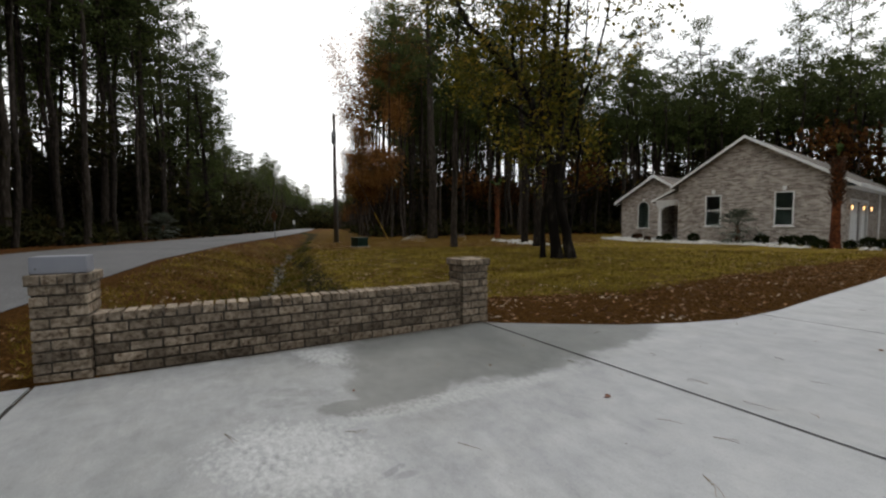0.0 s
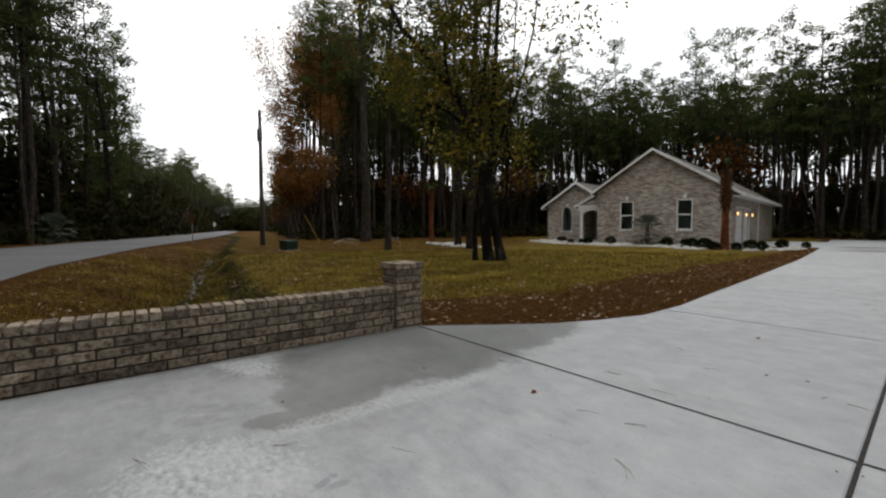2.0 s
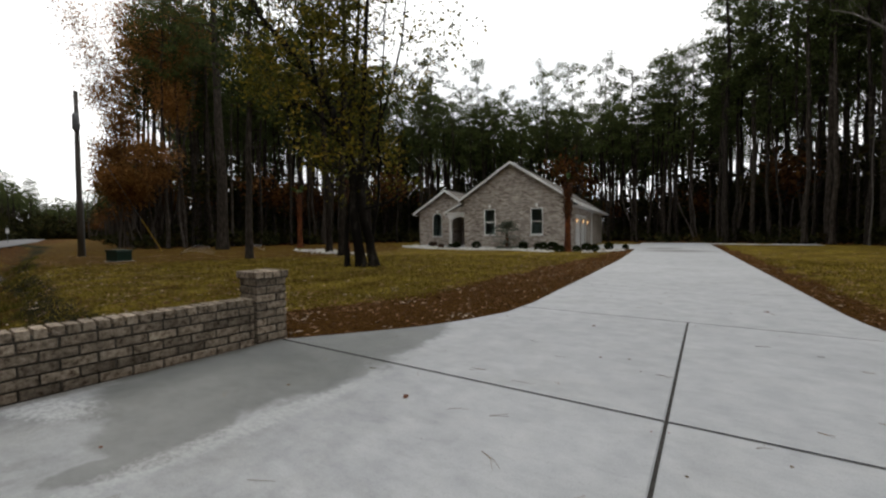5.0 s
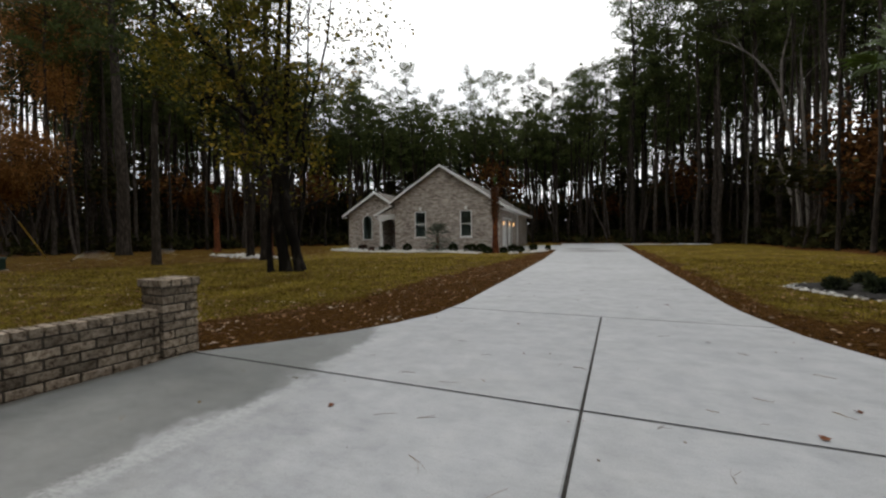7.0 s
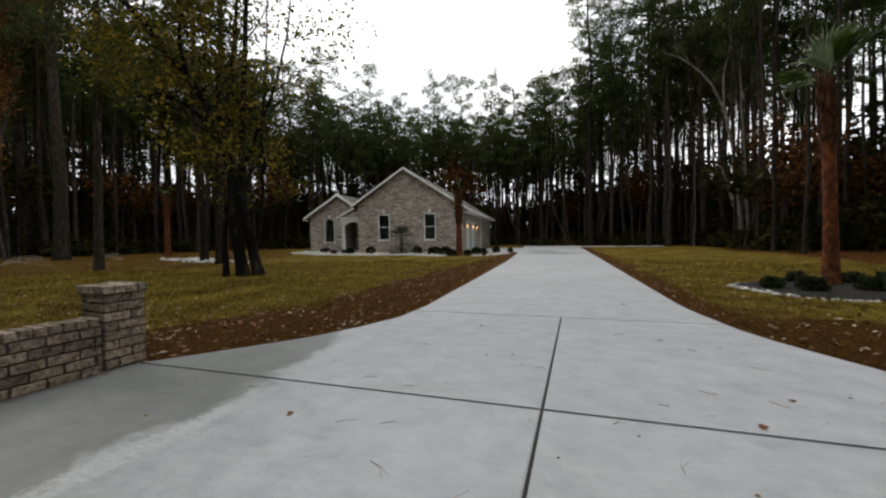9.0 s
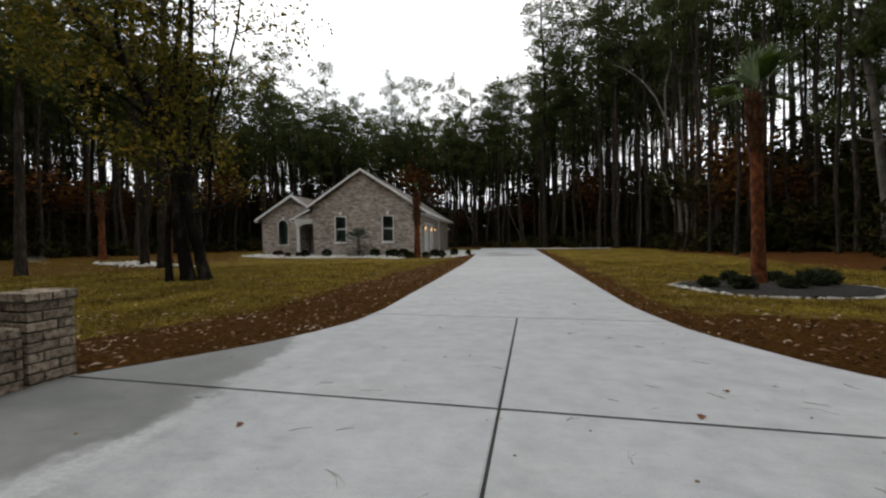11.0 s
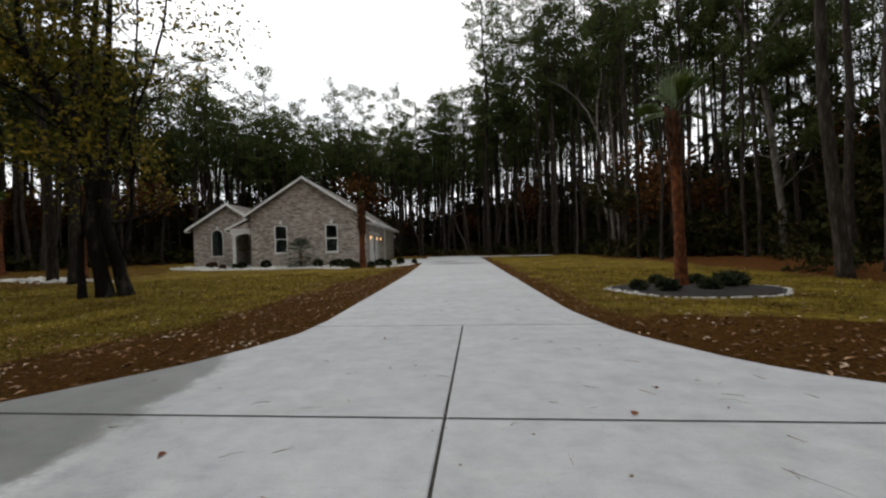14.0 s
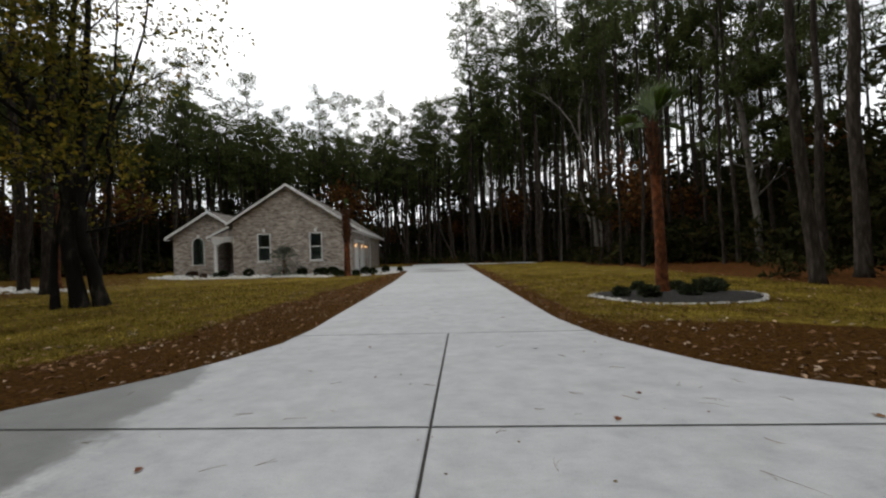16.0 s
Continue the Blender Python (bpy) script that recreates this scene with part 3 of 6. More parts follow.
def rake(b, x_top, z_top, x_low, z_low, y, deep=0.16, thick=0.05):
    b_out = [(x_top, z_top), (x_low, z_low), (x_low, z_low - deep), (x_top, z_top - deep)]
    prism(b, b_out, y, y + thick)


def sash_window(house, x0, x1, z0, z1, y=0.0):
    w = new("window")
    w.parent = house
    w["label"] = "white double-hung window with dark panes"
    f = Build()
    t = 0.06
    f.box((x0, y - 0.03, z0), (x0 + t, y + 0.1, z1))
    f.box((x1 - t, y - 0.03, z0), (x1, y + 0.1, z1))
    f.box((x0 + t, y - 0.03, z1 - t), (x1 - t, y + 0.1, z1))
    f.box((x0 + t, y - 0.02, (z0 + z1) / 2 - 0.03), (x1 - t, y + 0.09, (z0 + z1) / 2 + 0.03))
    f.box((x0 + t, y - 0.03, z0), (x1 - t, y + 0.1, z0 + t))
    part("window_frame", f, M_TRIM, w)
    s = Build()
    s.box((x0 - 0.06, y - 0.07, z0 - 0.07), (x1 + 0.06, y + 0.1, z0 - 0.002))
    part("sill", s, M_TRIM, w)
    for a, c in ((z0 + t, (z0 + z1) / 2 - 0.036), ((z0 + z1) / 2 + 0.036, z1 - t)):
        p = Build()
        p.box((x0 + t, y + 0.04, a), (x1 - t, y + 0.046, c))
        pane = part("pane", p, M_GLASS, w)
        pane.visible_shadow = False
    k = Build()
    xm = (x0 + x1) / 2
    prism(k, [(xm - 0.07, z1 + 0.06), (xm + 0.07, z1 + 0.06), (xm + 0.11, z1 + 0.30), (xm - 0.11, z1 + 0.30)], y - 0.03, y + 0.02)
    part("keystone", k, M_TRIM, w)


def make_house():
    h = thing("house", "single-storey pale brown brick house with white trim and grey gabled roof", "house", pose(HX, HY, 0, 0, 0, HTURN))
    wins = [(-2.05, -1.17, 0.92, 2.8), (1.40, 2.27, 0.92, 2.8)]
    depth = 18.0
    zl, zr = APEX - PITCH * -WALL_L - 0.16, APEX - PITCH * WALL_R - 0.16
    low = min(zl, zr)
    b = Build()
    pierced(b, WALL_L, WALL_R, -0.1, zr - 0.02, 0, 0.25, wins)
    prism(b, [(WALL_L, zr - 0.02), (WALL_R, zr - 0.02), (WALL_R, zr), (0, APEX - 0.16), (WALL_L, zl)], 0, 0.25)
    part("front_wall", b, M_HOUSE, h)
    # the garage side: two doors and a plain stretch of wall
    doors = [(1.0, 3.4), (3.9, 5.5)]
    b = Build()
    m = pose(WALL_R, 0.25, 0, 0, 0, 90)
    tmp = Build()
    pierced(tmp, 0.0, depth - 0.25, -0.1, zr, 0.0, 0.25, [(a, c, -0.09, 2.2) for a, c in doors])
    tmp.v = [tuple(m @ Vector(v)) for v in tmp.v]
    part("side_wall", tmp, M_HOUSE, h)
    for a, c in doors:
        d = part("garage_door", Build(), M_TRIM, h, "white sectional garage door")
        g = Build()
        for i in range(4):
            g.box((WALL_R - 0.16, 0.25 + a, 0.02 + i * 0.545), (WALL_R - 0.1, 0.25 + c, 0.02 + (i + 1) * 0.545 - 0.015))
            for k in range(4):
                y = 0.25 + a + (k + 0.12) * (c - a) / 4
                g.box((WALL_R - 0.1, y, 0.1 + i * 0.545), (WALL_R - 0.085, y + 0.76 * (c - a) / 4, 0.02 + (i + 1) * 0.545 - 0.1))
        d.data = g.mesh("garage_door", M_TRIM)
        j = Build()
        for y in (0.25 + a - 0.09, 0.25 + c):
            j.box((WALL_R - 0.12, y, 0), (WALL_R + 0.03, y + 0.09, 2.2))
        j.box((WALL_R - 0.12, 0.25 + a - 0.09, 2.2), (WALL_R + 0.03, 0.25 + c + 0.09, 2.32))
        part("door_trim", j, M_TRIM, h)
    b = Build()
    b.box((WALL_R + 0.01, 9.4, 0.05), (WALL_R + 0.09, 9.48, zr - 0.1))
    part("downspout", b, M_TRIM, h)
    b = Build()
    b.box((-9.4, depth - 0.25, -0.1), (WALL_R - 0.25, depth, zr))
    prism(b, [(WALL_L, zr), (WALL_R - 0.3, zr), (0, APEX - 0.3)], depth - 0.25, depth)
    part("back_wall", b, M_HOUSE, h)
    b = Build()
    b.box((WALL_L, 0.25, -0.1), (WALL_L + 0.25, 3.4, zl))
    part("porch_wall", b, M_HOUSE, h)
    # main roof, longer on the porch side
    ex, ez = 4.75, APEX - PITCH * 4.75
    kx, kz = -4.0, APEX - PITCH * 4.0
    px, pz = -5.6, kz - 0.5 * 1.6
    r = Build()
    roof_slope(r, 0, APEX, ex, ez, -0.32, depth + 0.3)
    roof_slope(r, 0, APEX, kx, kz, -0.32, 0.45)
    roof_slope(r, 0, APEX, kx, kz, 0.45, depth + 0.3)
    roof_slope(r, kx, kz, px, pz, 0.45, depth + 0.3)
    roof = part("roof", r, M_ROOF, h)
    f = Build()
    rake(f, 0, APEX + 0.01, ex, ez + 0.01, -0.37)
    rake(f, 0, APEX + 0.01, kx, kz + 0.01, -0.37)
    rake(f, kx, kz + 0.01, px - 0.02, pz, 0.4, 0.16)
    part("rake_board", f, M_TRIM, roof, "white rake board")
    f = Build()
    f.box((ex, -0.32, ez - 0.2), (ex + 0.1, depth + 0.3, ez + 0.0))
    part("gutter", f, M_TRIM, roof, "white eave gutter")
    f = Build()
    f.box((WALL_R, -0.32, ez - 0.17), (ex, depth, ez - 0.145))
    part("soffit", f, M_TRIM, roof)
    # left wing
    wy, wl, wr, wx, wz, wp = 3.2, -9.4, WALL_L, -6.75, 4.76, 0.626
    arch = (-8.06, -7.16, 0.8, 2.36)
    b = Build()
    wzl = wz - wp * (wx - wl) - 0.16
    pierced(b, wl, wr, -0.1, wzl - 0.01, wy, wy + 0.25, [(arch[0], arch[1], arch[2], wzl - 0.01), (-5.2, wr - 0.001, -0.09, 2.5)])
    xm, rad = (arch[0] + arch[1]) / 2, (arch[1] - arch[0]) / 2
    n = 10
    for i in range(n):
        a0, a1 = math.pi * i / n, math.pi * (i + 1) / n
        xa, xb = xm - rad * math.cos(a0), xm - rad * math.cos(a1)
        prism(b, [(xa, arch[3] + rad * math.sin(a0)), (xb, arch[3] + rad * math.sin(a1)), (xb, 2.92), (xa, 2.92)], wy, wy + 0.25)
    prism(b, [(wl, wzl - 0.01), (wr, wzl - 0.01), (wr, wzl + 0.4), (wx, wz - 0.16), (wl, wzl)], wy, wy + 0.25)
    b.box((wl, wy + 0.25, -0.1), (wl + 0.25, depth, wzl))
    part("wing_wall", b, M_HOUSE, h)
    r = Build()
    roof_slope(r, wx, wz, wl - 0.42, wz - wp * (wx - wl + 0.42), wy - 0.32, depth + 0.3)
    roof_slope(r, wx, wz, -3.2, wz - wp * 3.55, wy - 0.32, 12)
    wroof = part("wing_roof", r, M_ROOF, h)
    f = Build()
    rake(f, wx, wz + 0.01, wl - 0.45, wz - wp * (wx - wl + 0.45) + 0.01, wy - 0.37, 0.2)
    rake(f, wx, wz + 0.01, -4.3, wz - wp * 2.45 + 0.01, wy - 0.37, 0.2)
    f.box((wl - 0.45, wy - 0.36, wz - wp * (wx - wl + 0.45) - 0.2), (wl, wy - 0.33, wz - wp * (wx - wl + 0.45) - 0.16))
    part("rake_board", f, M_TRIM, wroof, "white rake board")
    # arched window
    w = new("arched_window")
    w.parent = h
    w["label"] = "narrow arched window with white frame"
    f = Build()
    t = 0.045
    f.box((arch[0], wy - 0.03, arch[2]), (arch[0] + t, wy + 0.08, arch[3]))
    f.box((arch[1] - t, wy - 0.03, arch[2]), (arch[1], wy + 0.08, arch[3]))
    f.box((arch[0] - 0.05, wy - 0.06, arch[2] - 0.08), (arch[1] + 0.05, wy + 0.08, arch[2]))
    for i in range(n):
        a0, a1 = math.pi * i / n, math.pi * (i + 1) / n
        q = [(xm - rr * math.cos(a), arch[3] + rr * math.sin(a)) for rr, a in ((rad, a0), (rad, a1), (rad - t, a1), (rad - t, a0))]
        prism(f, q, wy - 0.03, wy + 0.08)
    part("window_frame", f, M_TRIM, w)
    g = Build()
    prism(g, [(arch[0] + t, arch[2]), (arch[1] - t, arch[2])] + [(xm + (rad - t) * math.cos(math.pi * i / n), arch[3] + (rad - t) * math.sin(math.pi * i / n)) for i in range(n + 1)], wy + 0.03, wy + 0.036)
    pane = part("pane", g, M_GLASS, w)
    pane.visible_shadow = False
    k = Build()
    prism(k, [(xm - 0.06, 2.83), (xm + 0.06, 2.83), (xm + 0.09, 3.04), (xm - 0.09, 3.04)], wy - 0.03, wy + 0.01)
    part("keystone", k, M_TRIM, w)
    for x0, x1, z0, z1 in wins:
        sash_window(h, x0, x1, z0, z1)
    for x0, x1, z0, z1, y in [(a, c, lo, hi, 0.3) for a, c, lo, hi in wins] + [(arch[0], arch[1], arch[2], 2.85, wy + 0.3)]:
        b = Build()
        b.face([(x0 - 0.3, y + 1.2, z0 - 0.3), (x1 + 0.3, y + 1.2, z0 - 0.3), (x1 + 0.3, y + 1.2, z1 + 0.3), (x0 - 0.3, y + 1.2, z1 + 0.3)])
        for xa in (x0 - 0.3, x1 + 0.3):
            b.face([(xa, y - 0.05, z0 - 0.3), (xa, y + 1.2, z0 - 0.3), (xa, y + 1.2, z1 + 0.3), (xa, y - 0.05, z1 + 0.3)])
        for za in (z0 - 0.3, z1 + 0.3):
            b.face([(x0 - 0.3, y - 0.05, za), (x1 + 0.3, y - 0.05, za), (x1 + 0.3, y + 1.2, za), (x0 - 0.3, y + 1.2, za)])
        part("room", b, M_DARK, h)
    # porch: white column, arched beam, gable piece, door
    py = 0.46
    c = Build()
    c.box((-5.24, py, 0.0), (-4.94, py + 0.3, 0.22))
    c.tube([(-5.09, py + 0.15, 0.22), (-5.09, py + 0.15, 1.0), (-5.09, py + 0.15, 2.2)], [0.125, 0.122, 0.1], 14)
    c.box((-5.24, py, 2.2), (-4.94, py + 0.3, 2.32))
    part("porch_column", c, M_TRIM, h, "round white porch column on a square base")
    c = Build()
    xl, xr = -5.28, WALL_L - 0.02
    c.box((xl, py, 2.32), (xr, py + 0.3, 2.6))
    xm2, ra2 = (-4.94 + WALL_L) / 2, (WALL_L + 4.94) / 2
    for i in range(n):
        a0, a1 = math.pi * i / n, math.pi * (i + 1) / n
        xa, xb = xm2 - ra2 * math.cos(a0), xm2 - ra2 * math.cos(a1)
        prism(c, [(xa, 1.98 + 0.34 * math.sin(a0)), (xb, 1.98 + 0.34 * math.sin(a1)), (xb, 2.33), (xa, 2.33)], py + 0.02, py + 0.28)
    c.box((xl - 0.1, py - 0.06, 2.6), (xr, py + 0.3, 2.68))
    part("porch_beam", c, M_TRIM, h, "white arched porch beam")
    c = Build()
    prism(c, [(xl, 2.68), (xr, 2.68), (xr, kz - 0.18), (xl, max(2.69, kz - 0.5 * (kx - xl) - 0.17))], py + 0.03, py + 0.2)
    part("porch_gable", c, M_HOUSE, h)
    c = Build()
    c.box((-5.5, 0.4, -0.1), (WALL_L, wy + 3.0, 0.12))
    part("porch_floor", c, M_CONCRETE, h)
    c = Build()
    c.box((-5.3, py + 0.35, -0.1), (-5.22, wy - 0.003, 2.41))
    c.box((-5.3, wy + 0.25, -0.1), (-5.2, wy + 3.2, 2.6))
    c.box((-5.2, wy + 3.0, -0.1), (WALL_L, wy + 3.2, 2.6))
    c.box((-5.3, wy + 0.25, 2.5), (WALL_L + 0.2, wy + 3.2, 2.6))
    c.box((WALL_L, 3.4, -0.1), (WALL_L + 0.25, wy + 3.2, 2.6))
    part("porch_recess", c, M_HOUSE, h)
    c = Build()
    c.box((-5.55, 0.46, 2.42), (WALL_L, wy, 2.46))
    part("porch_ceiling", c, M_TRIM, h)
    c = Build()
    c.box((-5.195, 2.9, 0.12), (-4.95, 2.96, 2.41))
    c.box((-4.05, 2.9, 0.12), (WALL_L - 0.005, 2.96, 2.41))
    c.box((-4.95, 2.9, 2.2), (-4.05, 2.96, 2.41))
    part("door_surround", c, M_HOUSE, h)
    c = Build()
    c.box((-4.94, 2.9, 0.13), (-4.06, 2.95, 2.19))
    for k in range(2):
        c.box((-4.84 + 0.4 * k, 2.88, 0.3), (-4.56 + 0.4 * k, 2.902, 0.9))
    door = part("front_door", c, M_DOOR, h, "dark green front door")
    c = Build()
    c.box((-4.8, 2.88, 1.05), (-4.2, 2.896, 2.0))
    part("door_light", c, M_GLASS, door)
    return h


make_house()


# ---- trees ----
def tuft(b, p, aim, rnd, n=12, size=0.62, wide=0.07):
    """A bunch of long needles or narrow leaves that springs from p."""
    for _ in range(n):
        d = (aim * 0.5 + Vector((rnd.gauss(0, 1), rnd.gauss(0, 1), rnd.gauss(0.25, 0.8))).normalized()).normalized()
        s = d.cross(Vector((rnd.gauss(0, 1), rnd.gauss(0, 1), rnd.gauss(0, 1)))).normalized() * wide * rnd.uniform(0.7, 1.3)
        l = size * rnd.uniform(0.55, 1.2)
        o = p + Vector((rnd.gauss(0, 1), rnd.gauss(0, 1), rnd.gauss(0, 0.7))) * size * 0.3
        b.face([o - s, o + s, o + d * l])


def puff(b, c, rad, rnd, n, size, wide, flat=0.6):
    """A rounded clump of needles: short blades that point outwards and up from a flattened ball."""
    for _ in range(n):
        d = Vector((rnd.gauss(0, 1), rnd.gauss(0, 1), rnd.gauss(0.15, 1))).normalized()
        k = rad * rnd.random() ** 0.45
        o = c + Vector((d.x * k, d.y * k, d.z * k * flat))
        way = (d + Vector((rnd.gauss(0, 0.5), rnd.gauss(0, 0.5), rnd.gauss(0.45, 0.5)))).normalized()
        s = way.cross(Vector((rnd.gauss(0, 1), rnd.gauss(0, 1), rnd.gauss(0, 1)))).normalized() * wide * rnd.uniform(0.7, 1.3)
        b.face([o - s, o + s, o + way * size * rnd.uniform(0.6, 1.2)])


def crown_reach(u):
    """How far the boughs reach at a share u of the crown's height: widest below the middle, blunt at the top."""
    return 0.2 + 0.8 * math.sin(math.pi * (0.16 + 0.66 * u)) * (0.8 if u < 0.12 else 1.0)


def pine_parts(seed, h, r, crown=0.45, spread=2.6, boughs=50, dense=4, lean=0.0):
    rnd = random.Random(seed)
    trunk, green = Build(), Build()
    pts = [Vector((0, 0, -0.1))]
    for i in range(1, 11):
        pts.append(Vector((pts[-1].x + rnd.gauss(0, 0.09) + lean, pts[-1].y + rnd.gauss(0, 0.09), h * i / 10)))
    bend = [pts[0], pts[0].lerp(pts[1], 0.12), pts[0].lerp(pts[1], 0.4)] + pts[1:]
    radii = [r * 1.45, r * 1.15, r * 1.02] + [r * (1 - 0.085 * i) for i in range(1, 11)]
    trunk.tube(bend, radii, 8)

    def stem(z):
        k = min(9.99, max(0, z / h * 10))
        return pts[int(k)].lerp(pts[int(k) + 1], k - int(k))

    turn = rnd.uniform(0, 6.3)
    for i in range(boughs):
        u = (i + rnd.random()) / boughs
        z = h * (1 - crown + crown * u * 0.96)
        reach = spread * crown_reach(u) * rnd.uniform(0.45, 1.12)
        turn += 2.4 + rnd.gauss(0, 0.5)
        d = Vector((math.cos(turn), math.sin(turn), rnd.uniform(-0.12, 0.2) + 0.4 * u * u))
        o = stem(z)
        mid, tip = o + d * reach * 0.55 + Vector((0, 0, -0.06 * reach)), o + d * reach + Vector((0, 0, 0.1 * reach))
        trunk.tube([o, mid, tip], [0.035 + 0.012 * reach, 0.028, 0.012], 3, False)
        side = Vector((-d.y, d.x, 0.1))
        n = 11 * dense
        puff(green, tip, rnd.uniform(0.5, 0.8), rnd, int(n * 1.3), 0.27, 0.06, 0.7)
        puff(green, mid.lerp(tip, rnd.uniform(0.2, 0.6)) + side * rnd.gauss(0, 0.22 * reach), rnd.uniform(0.45, 0.7), rnd, n, 0.27, 0.06, 0.7)
        if rnd.random() < 0.6:
            puff(green, o.lerp(mid, rnd.uniform(0.5, 1.0)) + side * rnd.gauss(0, 0.2 * reach), rnd.uniform(0.3, 0.5), rnd, n // 2, 0.34, 0.055)
    puff(green, stem(h * 0.98), 0.8, rnd, 14 * dense, 0.27, 0.06, 0.7)
    for i in range(9):
        az, o = rnd.uniform(0, 2 * math.pi), stem(h * rnd.uniform(0.25, 1 - crown))
        k = rnd.uniform(0.4, 1.9)
        e = o + Vector((math.cos(az), math.sin(az), -0.15)) * k
        trunk.tube([o, e], [0.03, 0.01], 3, False)
        for _ in range(2):
            trunk.tube([o.lerp(e, rnd.uniform(0.4, 1)), e + Vector((rnd.gauss(0, 0.4), rnd.gauss(0, 0.4), rnd.gauss(-0.1, 0.3)))], [0.012, 0.006], 3, False)
    return trunk, green


def make_pine(seed, h, r, m, label, group="", bark=None, **kw):
    t, g = pine_parts(seed, h, r, **kw)
    p = thing("pine_tree", label, "tree", m, group)
    part("trunk", t, bark or M_BARK, p, smooth=True)
    part("crown", g, M_NEEDLE, p)
    return p


def branching(b, o, d, l, r, depth, rnd, tips, spread=0.55, rise=0.15):
    pts, radii = [o], [r]
    for i in range(3):
        d = (d + Vector((rnd.gauss(0, 0.12), rnd.gauss(0, 0.12), rnd.gauss(rise * 0.4, 0.08)))).normalized()
        pts.append(pts[-1] + d * l / 3)
        radii.append(r * (1 - 0.16 * (i + 1)))
    b.tube(pts, radii, 7 if r > 0.05 else 3, False)
    if depth == 0:
        tips.append((pts[-1], d))
        tips.append((pts[1], d))
        return
    for i in range(rnd.choice((2, 3))):
        a = (d + Vector((rnd.gauss(0, spread), rnd.gauss(0, spread), rnd.gauss(rise, spread * 0.6)))).normalized()
        branching(b, pts[rnd.choice((2, 3))] if i else pts[3], a, l * rnd.uniform(0.6, 0.85), radii[-1] * rnd.uniform(0.55, 0.8), depth - 1, rnd, tips, spread, rise)


def leaf_spray(b, p, rnd, n, size, near=0.5):
    for _ in range(n):
        o = p + Vector((rnd.gauss(0, near), rnd.gauss(0, near), rnd.gauss(-0.05, near * 0.8)))
        a = Vector((rnd.gauss(0, 1), rnd.gauss(0, 1), rnd.gauss(-0.3, 0.7))).normalized()
        s = a.cross(Vector((rnd.gauss(0, 1), rnd.gauss(0, 1), rnd.gauss(0, 1)))).normalized()
        l = size * rnd.uniform(0.6, 1.3)
        b.face([o, o + a * l * 0.5 + s * l * 0.3, o + a * l, o + a * l * 0.5 - s * l * 0.3])


def make_broadleaf(seed, h, r, m, label, leaves, bark, count=10, size=0.3, stems=1, group="", depth=4, near=0.6, spread=0.4, rise=0.35, lean=0.12):
    rnd = random.Random(seed)
    wood, tips, green = Build(), [], Build()
    for s in range(stems):
        way = Vector((rnd.gauss(0, lean * stems), rnd.gauss(0, lean * stems), 1)).normalized()
        base = Vector((rnd.gauss(0, 0.2), rnd.gauss(0, 0.2), -0.1)) if stems > 1 else Vector((0, 0, -0.1))
        branching(wood, base, way, h * 0.42, r, depth, rnd, tips, spread, rise)
    for p, d in tips:
        if count:
            leaf_spray(green, p, rnd, count, size, near)
    t = thing("broadleaf_tree", label, "tree", m, group)
    part("trunk", wood, bark, t, smooth=True)
    if count:
        part("crown", green, leaves, t)
    return t


def at_ground(x, y, turn=0.0, tilt_x=0.0, tilt_y=0.0):
    return pose(x, y, ground_z(x, y) - 0.03, tilt_x, tilt_y, turn)


WOOD = "pines of the surrounding wood"
PINES = [make_pine(100 + i, h, r, at_ground(x, y), "tall dark loblolly pine with a bare trunk and ragged crown", WOOD, crown=c, spread=s, boughs=n)
         for i, (h, r, c, s, n, x, y) in enumerate(((24, 0.17, 0.36, 2.6, 22, -20, 54), (26, 0.2, 0.33, 2.9, 24, -33, 45), (22, 0.14, 0.40, 2.2, 20, -5, 53), (25, 0.18, 0.44, 2.6, 26, -12, 58), (21, 0.12, 0.42, 2.0, 20, -24, 50),
                                                    (26, 0.22, 0.34, 3.0, 24, 3, 51), (23, 0.15, 0.30, 2.5, 19, -15, 52), (25, 0.17, 0.48, 2.2, 26, -27, 48)))]
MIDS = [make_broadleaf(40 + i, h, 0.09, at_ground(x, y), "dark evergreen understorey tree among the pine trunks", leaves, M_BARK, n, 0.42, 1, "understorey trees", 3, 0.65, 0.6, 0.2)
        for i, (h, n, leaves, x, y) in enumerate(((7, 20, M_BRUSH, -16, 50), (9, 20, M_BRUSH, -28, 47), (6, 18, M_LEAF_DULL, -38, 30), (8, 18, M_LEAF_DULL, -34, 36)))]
GREYS = [make_broadleaf(60 + i, h, 0.09, at_ground(x, y), "grey leafless hardwood with fine twigs at the wood's edge", M_BRUSH, M_BARK_TWIG, 0, 0.3, 2, "leafless hardwoods", 5, lean=0.05)
         for i, (h, x, y) in enumerate(((11, -62, -0.5), (13, 9, 50)))]


def height_at(x, y):
    """How tall the pines stand, as a share of their full height."""
    if y < road_near(x) - 3:
        return along([(-120, 0.72), (-75, 0.66), (-63, 0.68), (-58, 0.9), (-34, 1.0), (0, 1.05)], x)
    az = math.degrees(math.atan2(-x, y + 2.6))
    if x < -58 and az > 66:
        return 0.5
    return along([(-60, 1.12), (-12, 1.1), (-4, 0.96), (0, 0.76), (30, 0.78), (45, 0.9), (60, 1.0), (80, 1.0)], az)


